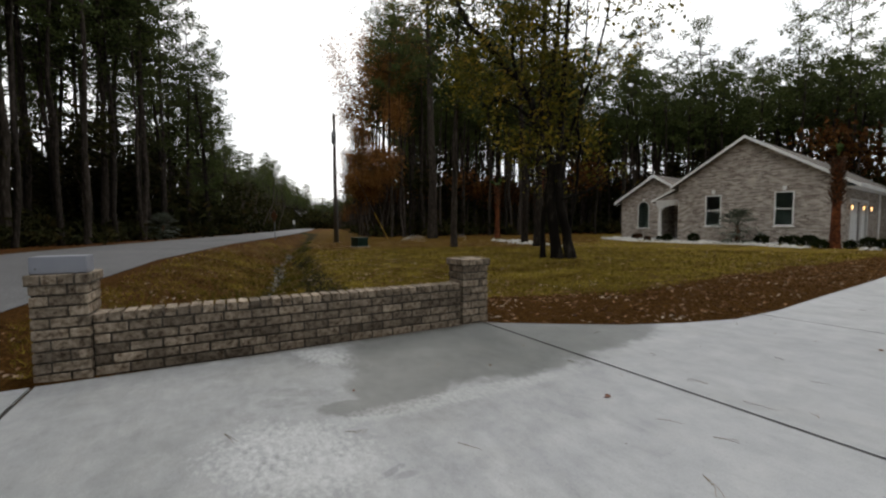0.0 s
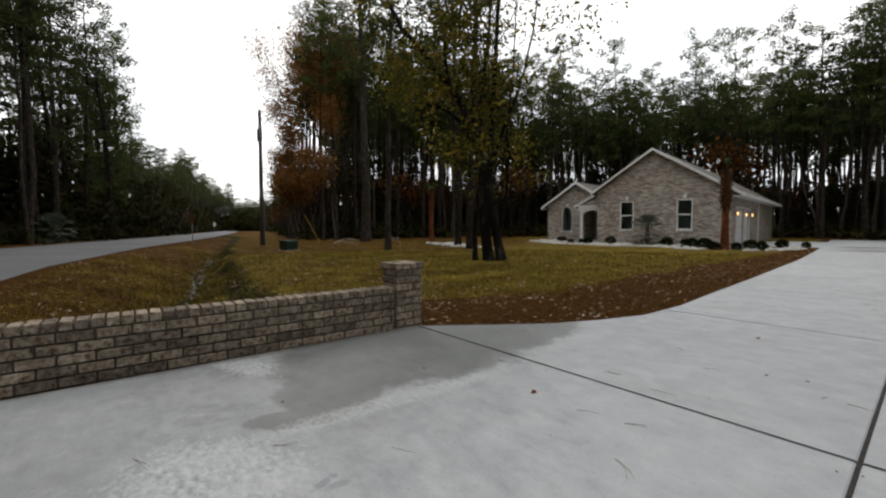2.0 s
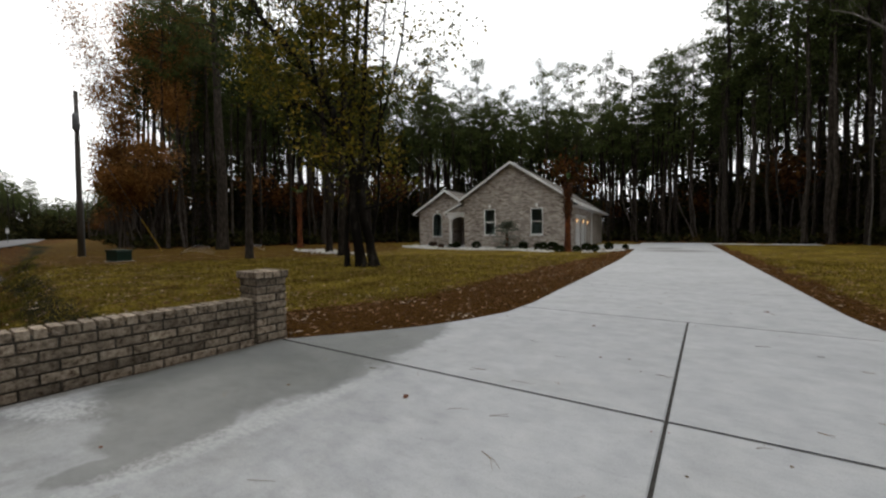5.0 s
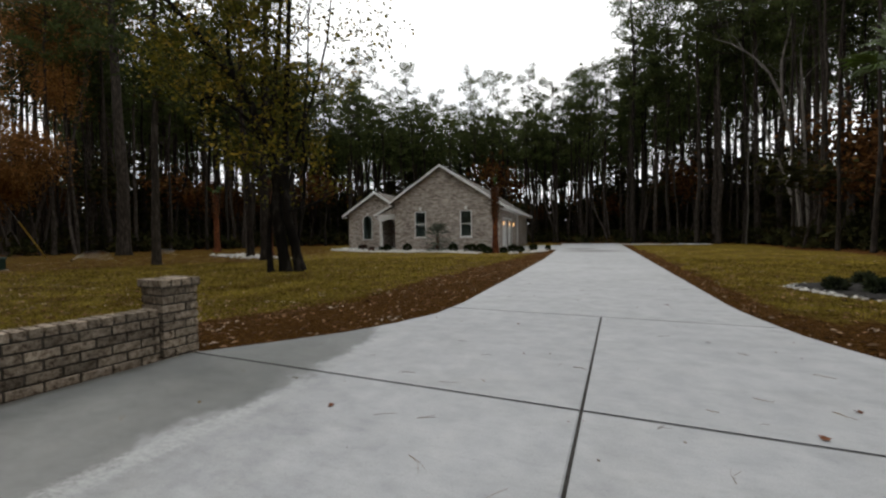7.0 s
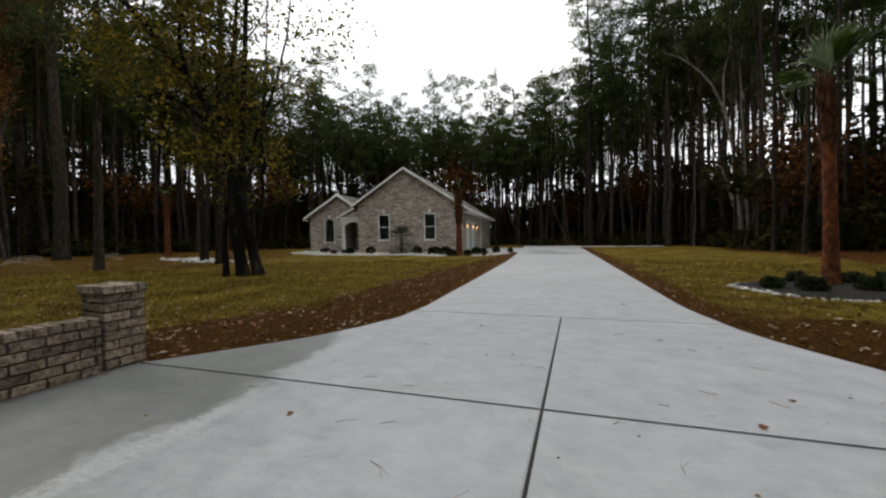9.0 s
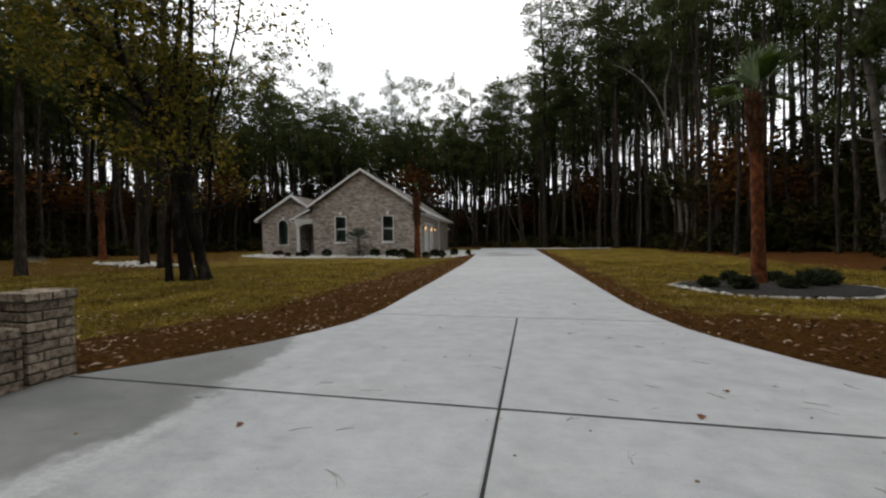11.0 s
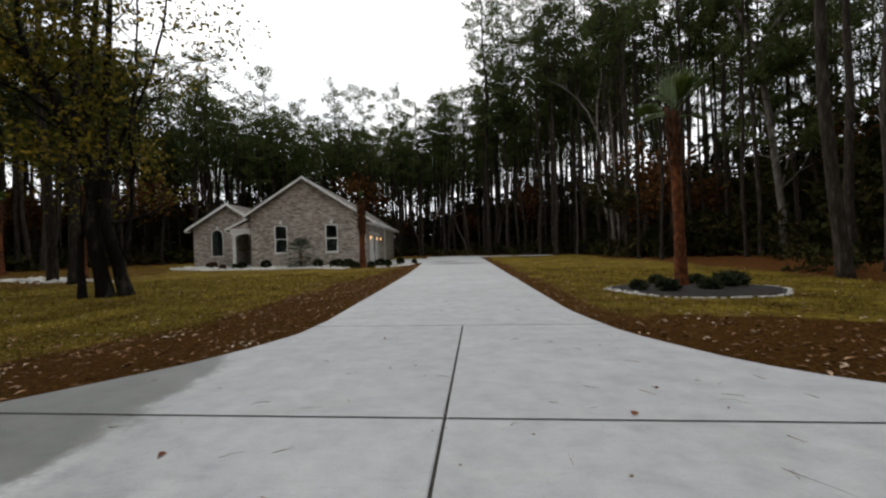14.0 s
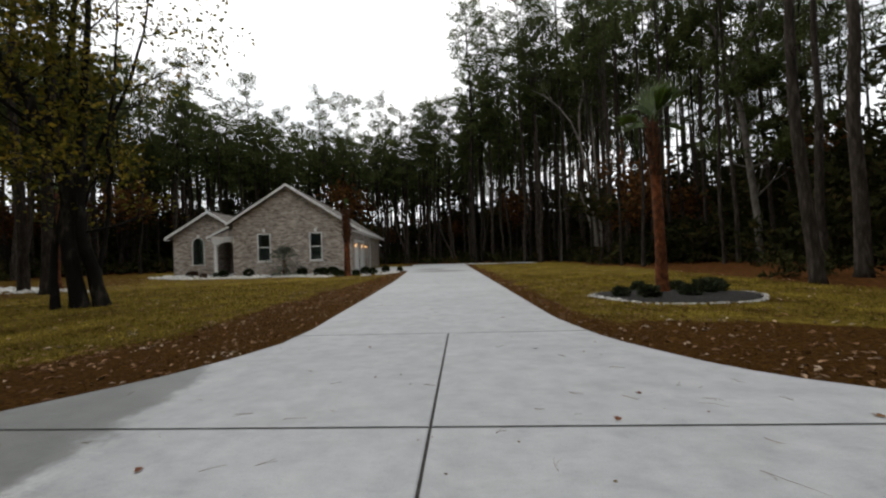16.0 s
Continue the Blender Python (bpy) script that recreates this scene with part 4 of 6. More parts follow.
def far_pine(seed, h, r, crown, spread, boughs):
    """A pine of the rear ranks: a plain trunk and coarser tufts."""
    rnd = random.Random(seed)
    trunk, green = Build(), Build()
    trunk.tube([(0, 0, -0.1), (rnd.gauss(0, 0.1), rnd.gauss(0, 0.1), h * 0.4), (rnd.gauss(0, 0.2), rnd.gauss(0, 0.2), h * 0.75), (rnd.gauss(0, 0.3), rnd.gauss(0, 0.3), h)], [r * 1.1, r * 0.8, r * 0.5, 0.03], 5, False)
    turn = rnd.uniform(0, 6.3)
    for i in range(boughs):
        u = (i + rnd.random()) / boughs
        reach = spread * crown_reach(u) * rnd.uniform(0.4, 1.1)
        turn += 2.4 + rnd.gauss(0, 0.5)
        z = h * (1 - crown + crown * u * 0.96)
        for w, n in ((1.0, 34), (rnd.uniform(0.35, 0.7), 22)):
            puff(green, Vector((math.cos(turn) * reach * w, math.sin(turn) * reach * w, z + reach * (0.1 + 0.3 * u * u) * w)), rnd.uniform(0.5, 0.85), rnd, n, 0.32, 0.1, 0.7)
    puff(green, Vector((0, 0, h * 0.98)), 0.8, rnd, 32, 0.32, 0.1, 0.7)
    return ((trunk, M_BARK), (green, M_NEEDLE))


FAR = [far_pine(150 + i, *q) for i, q in enumerate(((24, 0.17, 0.34, 2.3, 19), (26, 0.2, 0.31, 2.6, 20), (22, 0.14, 0.38, 2.0, 18), (25, 0.18, 0.42, 2.2, 22), (21, 0.13, 0.40, 1.9, 18), (23, 0.16, 0.32, 2.5, 19), (27, 0.19, 0.38, 2.2, 22)))]


def join_far(rows):
    """The trees behind the first ranks and the added unseen ones, as one mesh."""
    verts, faces, slots, mats, n = [], [], [], [], 0
    for i, (_, src, m) in enumerate(rows):
        if src in PINES:
            pieces = FAR[i % len(FAR)]
        else:
            pieces = []
            for ob in src.children:
                q = Build()
                q.v = [tuple(v.co) for v in ob.data.vertices]
                q.f = [tuple(p.vertices) for p in ob.data.polygons]
                pieces.append((q, ob.data.materials[0]))
        a = np.array(m)
        for q, mat in pieces:
            verts.append(np.array(q.v) @ a[:3, :3].T + a[:3, 3])
            if mat not in mats:
                mats.append(mat)
            faces += [tuple(v + n for v in f) for f in q.f]
            slots += [mats.index(mat)] * len(q.f)
            n += len(q.v)
    me = bpy.data.meshes.new("far_woods")
    me.from_pydata(np.concatenate(verts).tolist(), [], faces)
    for m in mats:
        me.materials.append(m)
    me.polygons.foreach_set("material_index", slots)
    me.update()
    tagged(new("far_woods", me), "dense dark pine wood behind the first rows, plus unseen light-blocking trees", "woods", kind="stuff")


def plant_wood():
    rnd = random.Random(21)
    spots, planted, tries = [], [], 0
    while len(spots) < 1750 and tries < 150000:
        tries += 1
        if rnd.random() < 0.62:
            az, r = radians(rnd.uniform(-72, 76)), 14 + 76 * rnd.random() ** 0.75
            x, y = -r * math.sin(az), -2.6 + r * math.cos(az)
        else:
            x = -rnd.uniform(9, 52) if rnd.random() < 0.62 else -rnd.uniform(40, 230)
            y = road_near(x) + (rnd.uniform(9, 30) if rnd.random() < 0.35 and x < -60 else -ROAD_WIDE - rnd.uniform(2.2, 20))
            if x > -52 and rnd.random() < 0.68:
                continue
        if rnd.random() < 0.07:
            x = -rnd.uniform(170, 260)
            y = road_near(x) + rnd.uniform(-22, 22)
        d = wood_depth(x, y) if x > -165 else 5
        if d < 0.6 or d > (38 if x > 4 else 40) or (abs(x + 12) < 9 and 20 < y < 46):
            continue
        mid = rnd.random() < (0.16 if x < 8 else 0.1)
        if any((x - a) ** 2 + (y - c) ** 2 < (1.4 if mid else 1.5) for a, c in spots):
            continue
        if x > 5 and math.hypot(x, y + 2.6) < (24 if not mid else 31):
            continue
        if x > 5 and not mid and rnd.random() < along([(0.15, 0.1), (0.3, 0.3), (0.5, 0.6), (0.7, 0.82)], math.atan2(x, y + 2.6)):
            continue
        if -47 < x < -33 and 8 < y < 13.2:
            continue
        spots.append((x, y))
        s = rnd.uniform(0.88, 1.08)
        k = s * height_at(x, y) * rnd.uniform(0.88, 1.06)
        if x > 5 and math.hypot(x, y) < 34 and not mid:
            src, k, s = rnd.choice((PINES[4], PINES[2], PINES[0], PINES[6])), 1.2 * s, 0.8 * s
        elif mid:
            src, k = rnd.choice(MIDS[:2] * 2 + (MIDS[2:] if y > road_near(x) else [])), s * rnd.uniform(0.7, 1.25)
        elif y < road_near(x) and x < -44 and rnd.random() < 0.22 or rnd.random() < 0.02:
            src, k = rnd.choice(GREYS), s
        else:
            src = rnd.choice(PINES)
        planted.append((math.hypot(x, y + 2.6), src, pose(x, y, ground_z(x, y) - 0.05, rnd.gauss(0, 1.0), rnd.gauss(0, 1.0), rnd.uniform(0, 360)) @ Matrix.Diagonal((s, s, k, 1))))
    # unseen trees added round the lot, across the road and east, to block skylight
    light_blockers = 0
    while light_blockers < 320:
        az, r = radians(rnd.uniform(113, 286)), rnd.uniform(13, 46)
        x, y = -r * math.sin(az), -2.6 + r * math.cos(az)
        if wood_depth(x, y) < 1 or (x < -9 and y > -9):
            continue
        light_blockers += 1
        src, k = (rnd.choice(PINES), rnd.uniform(0.85, 1.05)) if rnd.random() < 0.7 else (rnd.choice(MIDS[:2]), rnd.uniform(0.8, 1.5))
        planted.append((1000 + r, src, pose(x, y, ground_z(x, y) - 0.05, 0, 0, rnd.uniform(0, 360)) @ Matrix.Diagonal((1, 1, k, 1))))
    planted.sort(key=lambda q: q[0])
    for _, src, m in planted[:360]:
        copy_thing(src, m)
    join_far(planted[360:])


plant_wood()

# single trees that stand clear of the wood
PALE_PINE = "tall pine with thick pale grey trunk before the wood"
make_pine(201, 27, 0.40, at_ground(-30.5, 14.2), PALE_PINE, crown=0.5, spread=3.2, boughs=44, dense=4)
make_pine(202, 22, 0.2, at_ground(-18.7, 14.1, 40), "straight grey-barked pine on the lawn", crown=0.45, spread=2.6)
make_pine(203, 22, 0.21, at_ground(-15.6, 12.2, 80), "straight grey-barked pine on the lawn", crown=0.42, spread=2.6)
make_pine(204, 17, 0.17, at_ground(-17.4, 8.25, 135), "slim dark leaning pine on the lawn", crown=0.6, spread=2.6, lean=0.16, dense=4, boughs=38)
make_pine(205, 24, 0.175, at_ground(10.05, 9.3, -39.5, 0, -1.6), "stout pine with scaly bark on the litter edge", crown=0.3, spread=2.4, lean=0.0, boughs=34)
make_pine(206, 25, 0.21, at_ground(12.6, 10.75, -43, 0, -1.8), "stout pine with scaly bark on the litter edge", crown=0.3, spread=2.4, boughs=34)
make_pine(207, 24, 0.19, at_ground(15.6, 15.6, -40), "tall dark loblolly pine with a bare trunk and ragged crown", crown=0.4, boughs=32)
make_pine(208, 30, 0.30, at_ground(1.6, 43.5, 60), "very tall pine at the end of the driveway", crown=0.55, spread=2.4, boughs=60)
make_pine(209, 29, 0.22, at_ground(3.6, 44.5, 60), "very tall pine at the end of the driveway", crown=0.5, spread=2.2, boughs=56)
make_pine(210, 29, 0.28, at_ground(8.4, 42.0, 60), "very tall pine at the end of the driveway", crown=0.5, spread=2.5, boughs=56)
RUSTY = "slender tree with thinning rusty autumn leaves at the wood's edge"
for k, (x, y, h, n) in enumerate(((-40.8, 12.2, 18, 46), (-42, 14.6, 18, 40), (-38.8, 14.0, 17, 40), (-41.8, 11.6, 13, 60), (-39.6, 13.0, 12, 60), (-43, 12.8, 16, 50), (-37.2, 14.6, 18, 30), (-40.2, 12.0, 9, 60), (-41.6, 11.8, 7, 60), (-39.2, 12.4, 6, 60), (-42.6, 11.9, 5, 50), (-38.2, 13.0, 7, 50), (-40.9, 11.7, 4.5, 50), (-43.2, 12.2, 8, 50))):
    make_broadleaf(220 + k, h, 0.03 + 0.005 * h, at_ground(x, y), RUSTY, M_LEAF_RUST, M_BARK_TWIG, n, 0.16, 1, "rusty trees at the wood's edge", 4, 0.55, 0.24, 0.4, 0.03)
for k, (x, y) in enumerate(((-44.5, 15.6), (-41.5, 17.8))):
    copy_thing(PINES[k], at_ground(x, y, 70 * k) @ Matrix.Diagonal((1, 1, 0.85, 1)))
# deep-crowned pines across the road
for k, (x, y, h, c, w) in enumerate(((-50.0, -2.1, 19.5, 0.78, 3.3), (-45.0, -5.6, 24, 0.7, 3.6), (-36.5, -8.6, 25, 0.6, 3.4), (-53.5, -2.6, 16, 0.78, 3.0))):
    make_pine(230 + k, h, 0.24, at_ground(x, y, 50 * k), "old roadside pine with long layered boughs down its trunk", "pines across the road", crown=c, spread=w, boughs=50, dense=4)
for k, (x, y, q) in enumerate(((-70, 2.5, 1.15), (-78, 6.0, 1.2), (-86, 8.5, 1.2), (-64, 0.0, 1.15), (-96, 11.0, 1.3), (-74, 3.6, 1.2), (-67, 1.0, 1.2), (-61, -1.4, 1.2))):
    copy_thing(GREYS[0], at_ground(x, y, 80 * k) @ Matrix.Scale(q, 4))
for k, (x, y, q) in enumerate(((-10.2, 49.5, 1.35), (-7.0, 51.0, 1.3), (-13.5, 51.0, 1.25), (2.5, 48.0, 1.0), (6.5, 46.5, 1.05))):
    copy_thing(GREYS[1], at_ground(x, y, 67 * k) @ Matrix.Scale(q, 4))


def grow_limbs(wood, limbs, rnd, tips, shoots, reach, depth=2):
    """Limbs given as points across and up, each with its two radii and how far it comes forward; side shoots spring from them."""
    for pts, r0, r1, deep in limbs:
        n = len(pts)
        line = [Vector((x, deep * min(1, i / 2) + rnd.gauss(0, 0.05) * (i > 0), z - (0.15 if z == 0 else 0))) for i, (x, z) in enumerate(pts)]
        fine, radii = [], []
        for i in range(n - 1):
            for k in range(3):
                fine.append(line[i].lerp(line[i + 1], k / 3) + Vector((rnd.gauss(0, 0.012), rnd.gauss(0, 0.012), 0)))
                radii.append((r0 + (r1 - r0) * (i + k / 3) / (n - 1)) * (1.4 if i == 0 and k == 0 and pts[0][1] == 0 else 1.12 if i == 0 and k == 1 and pts[0][1] == 0 else 1))
        fine.append(line[-1])
        radii.append(r1)
        wood.tube(fine, radii, 9, False)
        for k in range(shoots):
            i = rnd.randrange(max(3, len(fine) // 3), len(fine))
            d = Vector((rnd.gauss(0, 1), rnd.gauss(0, 1), rnd.uniform(0.0, 1.1))).normalized()
            branching(wood, fine[i], d, rnd.uniform(*reach), max(0.012, radii[i] * 0.35), depth, rnd, tips, 0.5, 0.15)


def make_oak():
    """The clump of water oak on the lawn: stems from one base, the limbs in the plane across the drive's mouth."""
    rnd = random.Random(3)
    wood, green, tips = Build(), Build(), []
    grow_limbs(wood, [
        ([(-0.46, 0), (-0.5, 0.75), (-0.44, 1.6), (-0.3, 2.6), (-0.42, 4.0), (-0.6, 6.0)], 0.10, 0.035, 0.2),
        ([(0.0, 0), (-0.18, 1.2), (-0.26, 2.1), (-0.2, 2.9), (-0.38, 3.7), (-0.72, 4.3), (-0.85, 5.1), (-1.3, 5.8), (-1.75, 6.35), (-2.3, 7.1), (-2.95, 7.8), (-3.4, 8.8)], 0.175, 0.06, 0.0),
        ([(-0.66, 4.15), (-1.0, 4.7), (-1.45, 5.1), (-2.0, 5.25), (-2.6, 5.05)], 0.065, 0.025, 0.15),
        ([(0.42, 0), (0.24, 0.95), (0.04, 1.9), (0.0, 3.0), (0.1, 5.0), (0.2, 7.0), (0.35, 9.5)], 0.17, 0.05, -0.1),
        ([(0.37, 0.9), (0.55, 2.3), (0.62, 3.4), (0.55, 4.4), (0.75, 6.0), (0.8, 8.0)], 0.055, 0.02, -0.3),
        ([(-0.38, 3.7), (-0.3, 5.0), (-0.1, 7.0), (0.1, 9.5)], 0.1, 0.04, 0.2),
        ([(0.0, 3.0), (0.45, 4.3), (0.95, 5.6), (1.35, 7.2), (1.5, 8.6)], 0.06, 0.02, -0.2),
        ([(-1.3, 5.8), (-1.5, 6.8), (-1.4, 8.2), (-1.6, 9.5)], 0.06, 0.025, 0.3)], rnd, tips, 15, (0.7, 1.5))
    for p, d in tips:
        if p.z > 3.4 + 0.5 * p.x or (p.z > 2.3 and rnd.random() < 0.4):
            leaf_spray(green, p, rnd, (11 if p.z < 6.5 else 8) if p.x < 1.2 else 6, 0.13, 0.24)
    t = thing("oak_tree", "multi-stemmed oak with dark bark and thinning yellow-green leaves on the lawn", "tree", at_ground(-9.35, 7.2, 44))
    part("trunk", wood, M_OAK_BARK, t, smooth=True)
    part("crown", green, M_LEAF_AUTUMN, t, "sparse yellow-green leaves")


make_oak()


def make_forked(seed, m, label, limbs, shoots, reach, leaves=0, bark=None, depth=3):
    rnd = random.Random(seed)
    wood, green, tips = Build(), Build(), []
    grow_limbs(wood, limbs, rnd, tips, shoots, reach, depth)
    t = thing("broadleaf_tree", label, "tree", m)
    part("trunk", wood, bark or M_BARK_PALE, t, smooth=True)
    if leaves:
        for p, d in tips:
            if p.z > 6:
                puff(green, p, 0.35, rnd, leaves, 0.3, 0.05)
        part("crown", green, M_NEEDLE, t)


make_forked(211, at_ground(11.9, 33.6, -17.5) @ Matrix.Scale(0.9, 4), "pale-barked leafless tree with arching forked stems", [
    ([(-0.25, 0), (-0.5, 3.4), (-1.2, 6.2), (-2.0, 8.3), (-2.5, 10.4), (-2.8, 12)], 0.12, 0.04, 0.2),
    ([(0.5, 0), (0.3, 3.9), (0.1, 7.7), (-0.1, 11.7), (-0.2, 15), (0.1, 18)], 0.13, 0.04, 0.0),
    ([(0.1, 0), (-0.3, 4.5), (-0.7, 8.4), (-1.3, 11.8), (-1.3, 14.7), (-1.0, 16.3), (-0.6, 18.5)], 0.14, 0.04, -0.2),
    ([(-1.3, 11.8), (-2.1, 14), (-3.2, 15.6), (-4.6, 17), (-5.9, 17.8)], 0.09, 0.03, 0.1)], 9, (1.0, 2.4))
make_forked(212, at_ground(18.5, 23.5, -35), "grey-barked forked tree with spreading limbs above the litter", [
    ([(-0.1, 0), (-0.1, 2.3), (-0.3, 4.7), (-0.6, 8.3), (-1.0, 11.6), (-1.0, 12.7)], 0.21, 0.15, 0.0),
    ([(-1.0, 12.7), (-0.3, 13.8), (0.3, 14.8), (0.6, 16.5), (0.9, 19)], 0.13, 0.06, 0.1),
    ([(-1.0, 11.6), (-1.4, 13.2), (-2.0, 15.1), (-2.7, 16.6), (-3.0, 19)], 0.12, 0.05, -0.1),
    ([(-0.6, 8.3), (0.6, 9.6), (2.0, 10.1), (3.4, 10.3)], 0.05, 0.02, 0.2)], 9, (0.9, 2.0), 14)
make_forked(213, at_ground(19.3, 23.4, -35), "slim straight grey-barked tree beside a forked tree", [
    ([(0.0, 0), (-0.2, 4.7), (-0.4, 7.9), (-0.5, 12.8), (-0.8, 16.5), (-0.9, 20)], 0.14, 0.07, 0.0)], 12, (0.9, 2.0), 14, M_BARK)
make_forked(214, at_ground(20.6, 23.0, -38.9), "thin dark leaning tree with few limbs among the pines", [
    ([(0.0, 0), (-0.42, 3.5), (-0.72, 5.6), (-1.0, 8.4), (-1.35, 10.2), (-1.7, 12.5)], 0.09, 0.04, 0.0)], 8, (0.7, 1.5), 0, M_BARK)
make_forked(215, at_ground(9.9, 38.5, -14), "slender pale leafless sapling before the wood", [
    ([(0.0, 0), (0.1, 3), (0.0, 6), (0.2, 10)], 0.06, 0.02, 0.0)], 8, (0.8, 1.6))


def make_underbrush():
    rnd = random.Random(4)
    b = Build()
    n = 0
    while n < 3900:
        where = rnd.random()
        if where < 0.6:
            az, r = radians(rnd.uniform(-80, 76)), 13 + 85 * rnd.random()
            x, y = -r * math.sin(az), -2.6 + r * math.cos(az)
        elif where < 0.72:
            x, y = rnd.uniform(11, 40), rnd.uniform(5, 45)
        else:
            x = -rnd.uniform(8, 75) if rnd.random() < 0.6 else -rnd.uniform(60, 280)
            y = road_near(x) + (rnd.uniform(9, 30) if rnd.random() < 0.3 and x < -50 else -ROAD_WIDE - rnd.uniform(2.5, 24))
        d = wood_depth(x, y)
        if d < 0.8 or d > 50:
            continue
        near = math.hypot(x, y + 2.6)
        if x > 5 and near < 33 and rnd.random() < 0.93:
            continue
        n += 1
        az = math.degrees(math.atan2(-x, y + 2.6))
        tall = 0.13 if -12 < az < 32 else 0.32
        h = rnd.uniform(0.3, 0.9) + min(2.6 if -12 < az < 32 else 7.0, d * tall) * rnd.random() ** 0.8
        z = ground_z(x, y)
        if near < 32:
            h = min(h, 0.5 + 0.12 * max(0, near - 16) * rnd.random() + 0.4 * rnd.random())
            for _ in range(14):
                p = Vector((x + rnd.gauss(0, 0.5), y + rnd.gauss(0, 0.5), z + h * rnd.uniform(0.05, 1.0)))
                tuft(b, p, Vector((0, 0, 0.4)), rnd, 9, 0.3, 0.05)
            continue
        for _ in range(rnd.randint(5, 8) + int(h)):
            p = Vector((x + rnd.gauss(0, 0.7), y + rnd.gauss(0, 0.7), z + h * rnd.uniform(0.1, 1.0)))
            tuft(b, p, Vector((0, 0, 0.4)), rnd, 9, 0.62, 0.12)
    n = 0
    while n < 3000:
        az, r = radians(rnd.uniform(-78, 77)), 26 + 75 * rnd.random()
        x, y = -r * math.sin(az), -2.6 + r * math.cos(az)
        d, a = wood_depth(x, y), math.degrees(az)
        gap = 4 < a < 26
        if d < (20 if gap else 10) or d > 48 or (gap and rnd.random() < 0.5) or (a > 34 and rnd.random() < 0.1):
            continue
        n += 1
        h = rnd.uniform(1.0, along([(-60, 12.5), (-10, 12.5), (-2, 9.5), (4, 8.0), (26, 8.0), (34, 10.0), (80, 10.5)], a))
        z = ground_z(x, y)
        for _ in range(9):
            p = Vector((x + rnd.gauss(0, 0.9), y + rnd.gauss(0, 0.9), z + h * rnd.uniform(0.05, 1.0)))
            if r < 48:
                tuft(b, p, Vector((0, 0, 0.4)), rnd, 9, 0.65, 0.115)
            else:
                tuft(b, p, Vector((0, 0, 0.4)), rnd, 8, 0.95, 0.18)
    # added brush under the unseen trees, cutting low skylight from behind the camera
    n = 0
    while n < 700:
        az, r = radians(rnd.uniform(113, 286)), rnd.uniform(14, 44)
        x, y = -r * math.sin(az), -2.6 + r * math.cos(az)
        if wood_depth(x, y) < 1.5 or (x < -9 and y > -9):
            continue
        n += 1
        h, z = rnd.uniform(1.0, 5.5), ground_z(x, y)
        for _ in range(9):
            tuft(b, Vector((x + rnd.gauss(0, 0.9), y + rnd.gauss(0, 0.9), z + h * rnd.uniform(0.05, 1.0))), Vector((0, 0, 0.4)), rnd, 8, 0.95, 0.18)
    for i in range(1500):
        x = -rnd.uniform(44, 175) if i < 1000 else -rnd.uniform(165, 280)
        y = road_near(x) - ROAD_WIDE - rnd.uniform(1.5, 16) if i < 1000 else road_near(x) + rnd.uniform(-25, 25)
        h = rnd.uniform(1.0, 7.5)
        z = ground_z(x, y)
        for _ in range(8):
            p = Vector((x + rnd.gauss(0, 1.0), y + rnd.gauss(0, 1.0), z + h * rnd.uniform(0.05, 1.0)))
            tuft(b, p, Vector((0, 0, 0.4)), rnd, 8, 1.0 if i < 1000 else 1.7, 0.2 if i < 1000 else 0.4)
    tagged(new("underbrush", b.mesh("underbrush", M_BRUSH)), "dark tangled undergrowth of bushes and saplings in the wood, plus unseen light-blocking brush", "undergrowth", kind="stuff")


make_underbrush()


# ---- utility pole, pad box, road signs ----
M_POLE = material("weathered_pole", [(0.3, (0.05, 0.043, 0.037)), (0.6, (0.095, 0.085, 0.075)), (0.8, (0.15, 0.135, 0.12))], 5, 7, 0.95, 0.5, 20, stretch=(1, 1, 0.15))
M_GREYMETAL = material("grey_metal", [(0.3, (0.10, 0.105, 0.11)), (0.7, (0.17, 0.175, 0.18))], 6, 5, 0.5, metal=0.3)
M_GREENBOX = material("green_enamel", [(0.3, (0.004, 0.016, 0.011)), (0.7, (0.007, 0.026, 0.018))], 5, 5, 0.45, 0.05, 30)
M_YELLOW = material("dull_yellow_plastic", [(0.3, (0.28, 0.17, 0.02)), (0.7, (0.38, 0.24, 0.035))], 4, 4, 0.6)
M_SIGN = material("faded_orange_sign", [(0.3, (0.07, 0.022, 0.004)), (0.7, (0.10, 0.036, 0.007))], 5, 4, 0.5)
M_MAILBOX = material("pale_enamel", [(0.3, (0.24, 0.255, 0.30)), (0.7, (0.30, 0.315, 0.36))], 3, 4, 0.45, 0.03, 40)


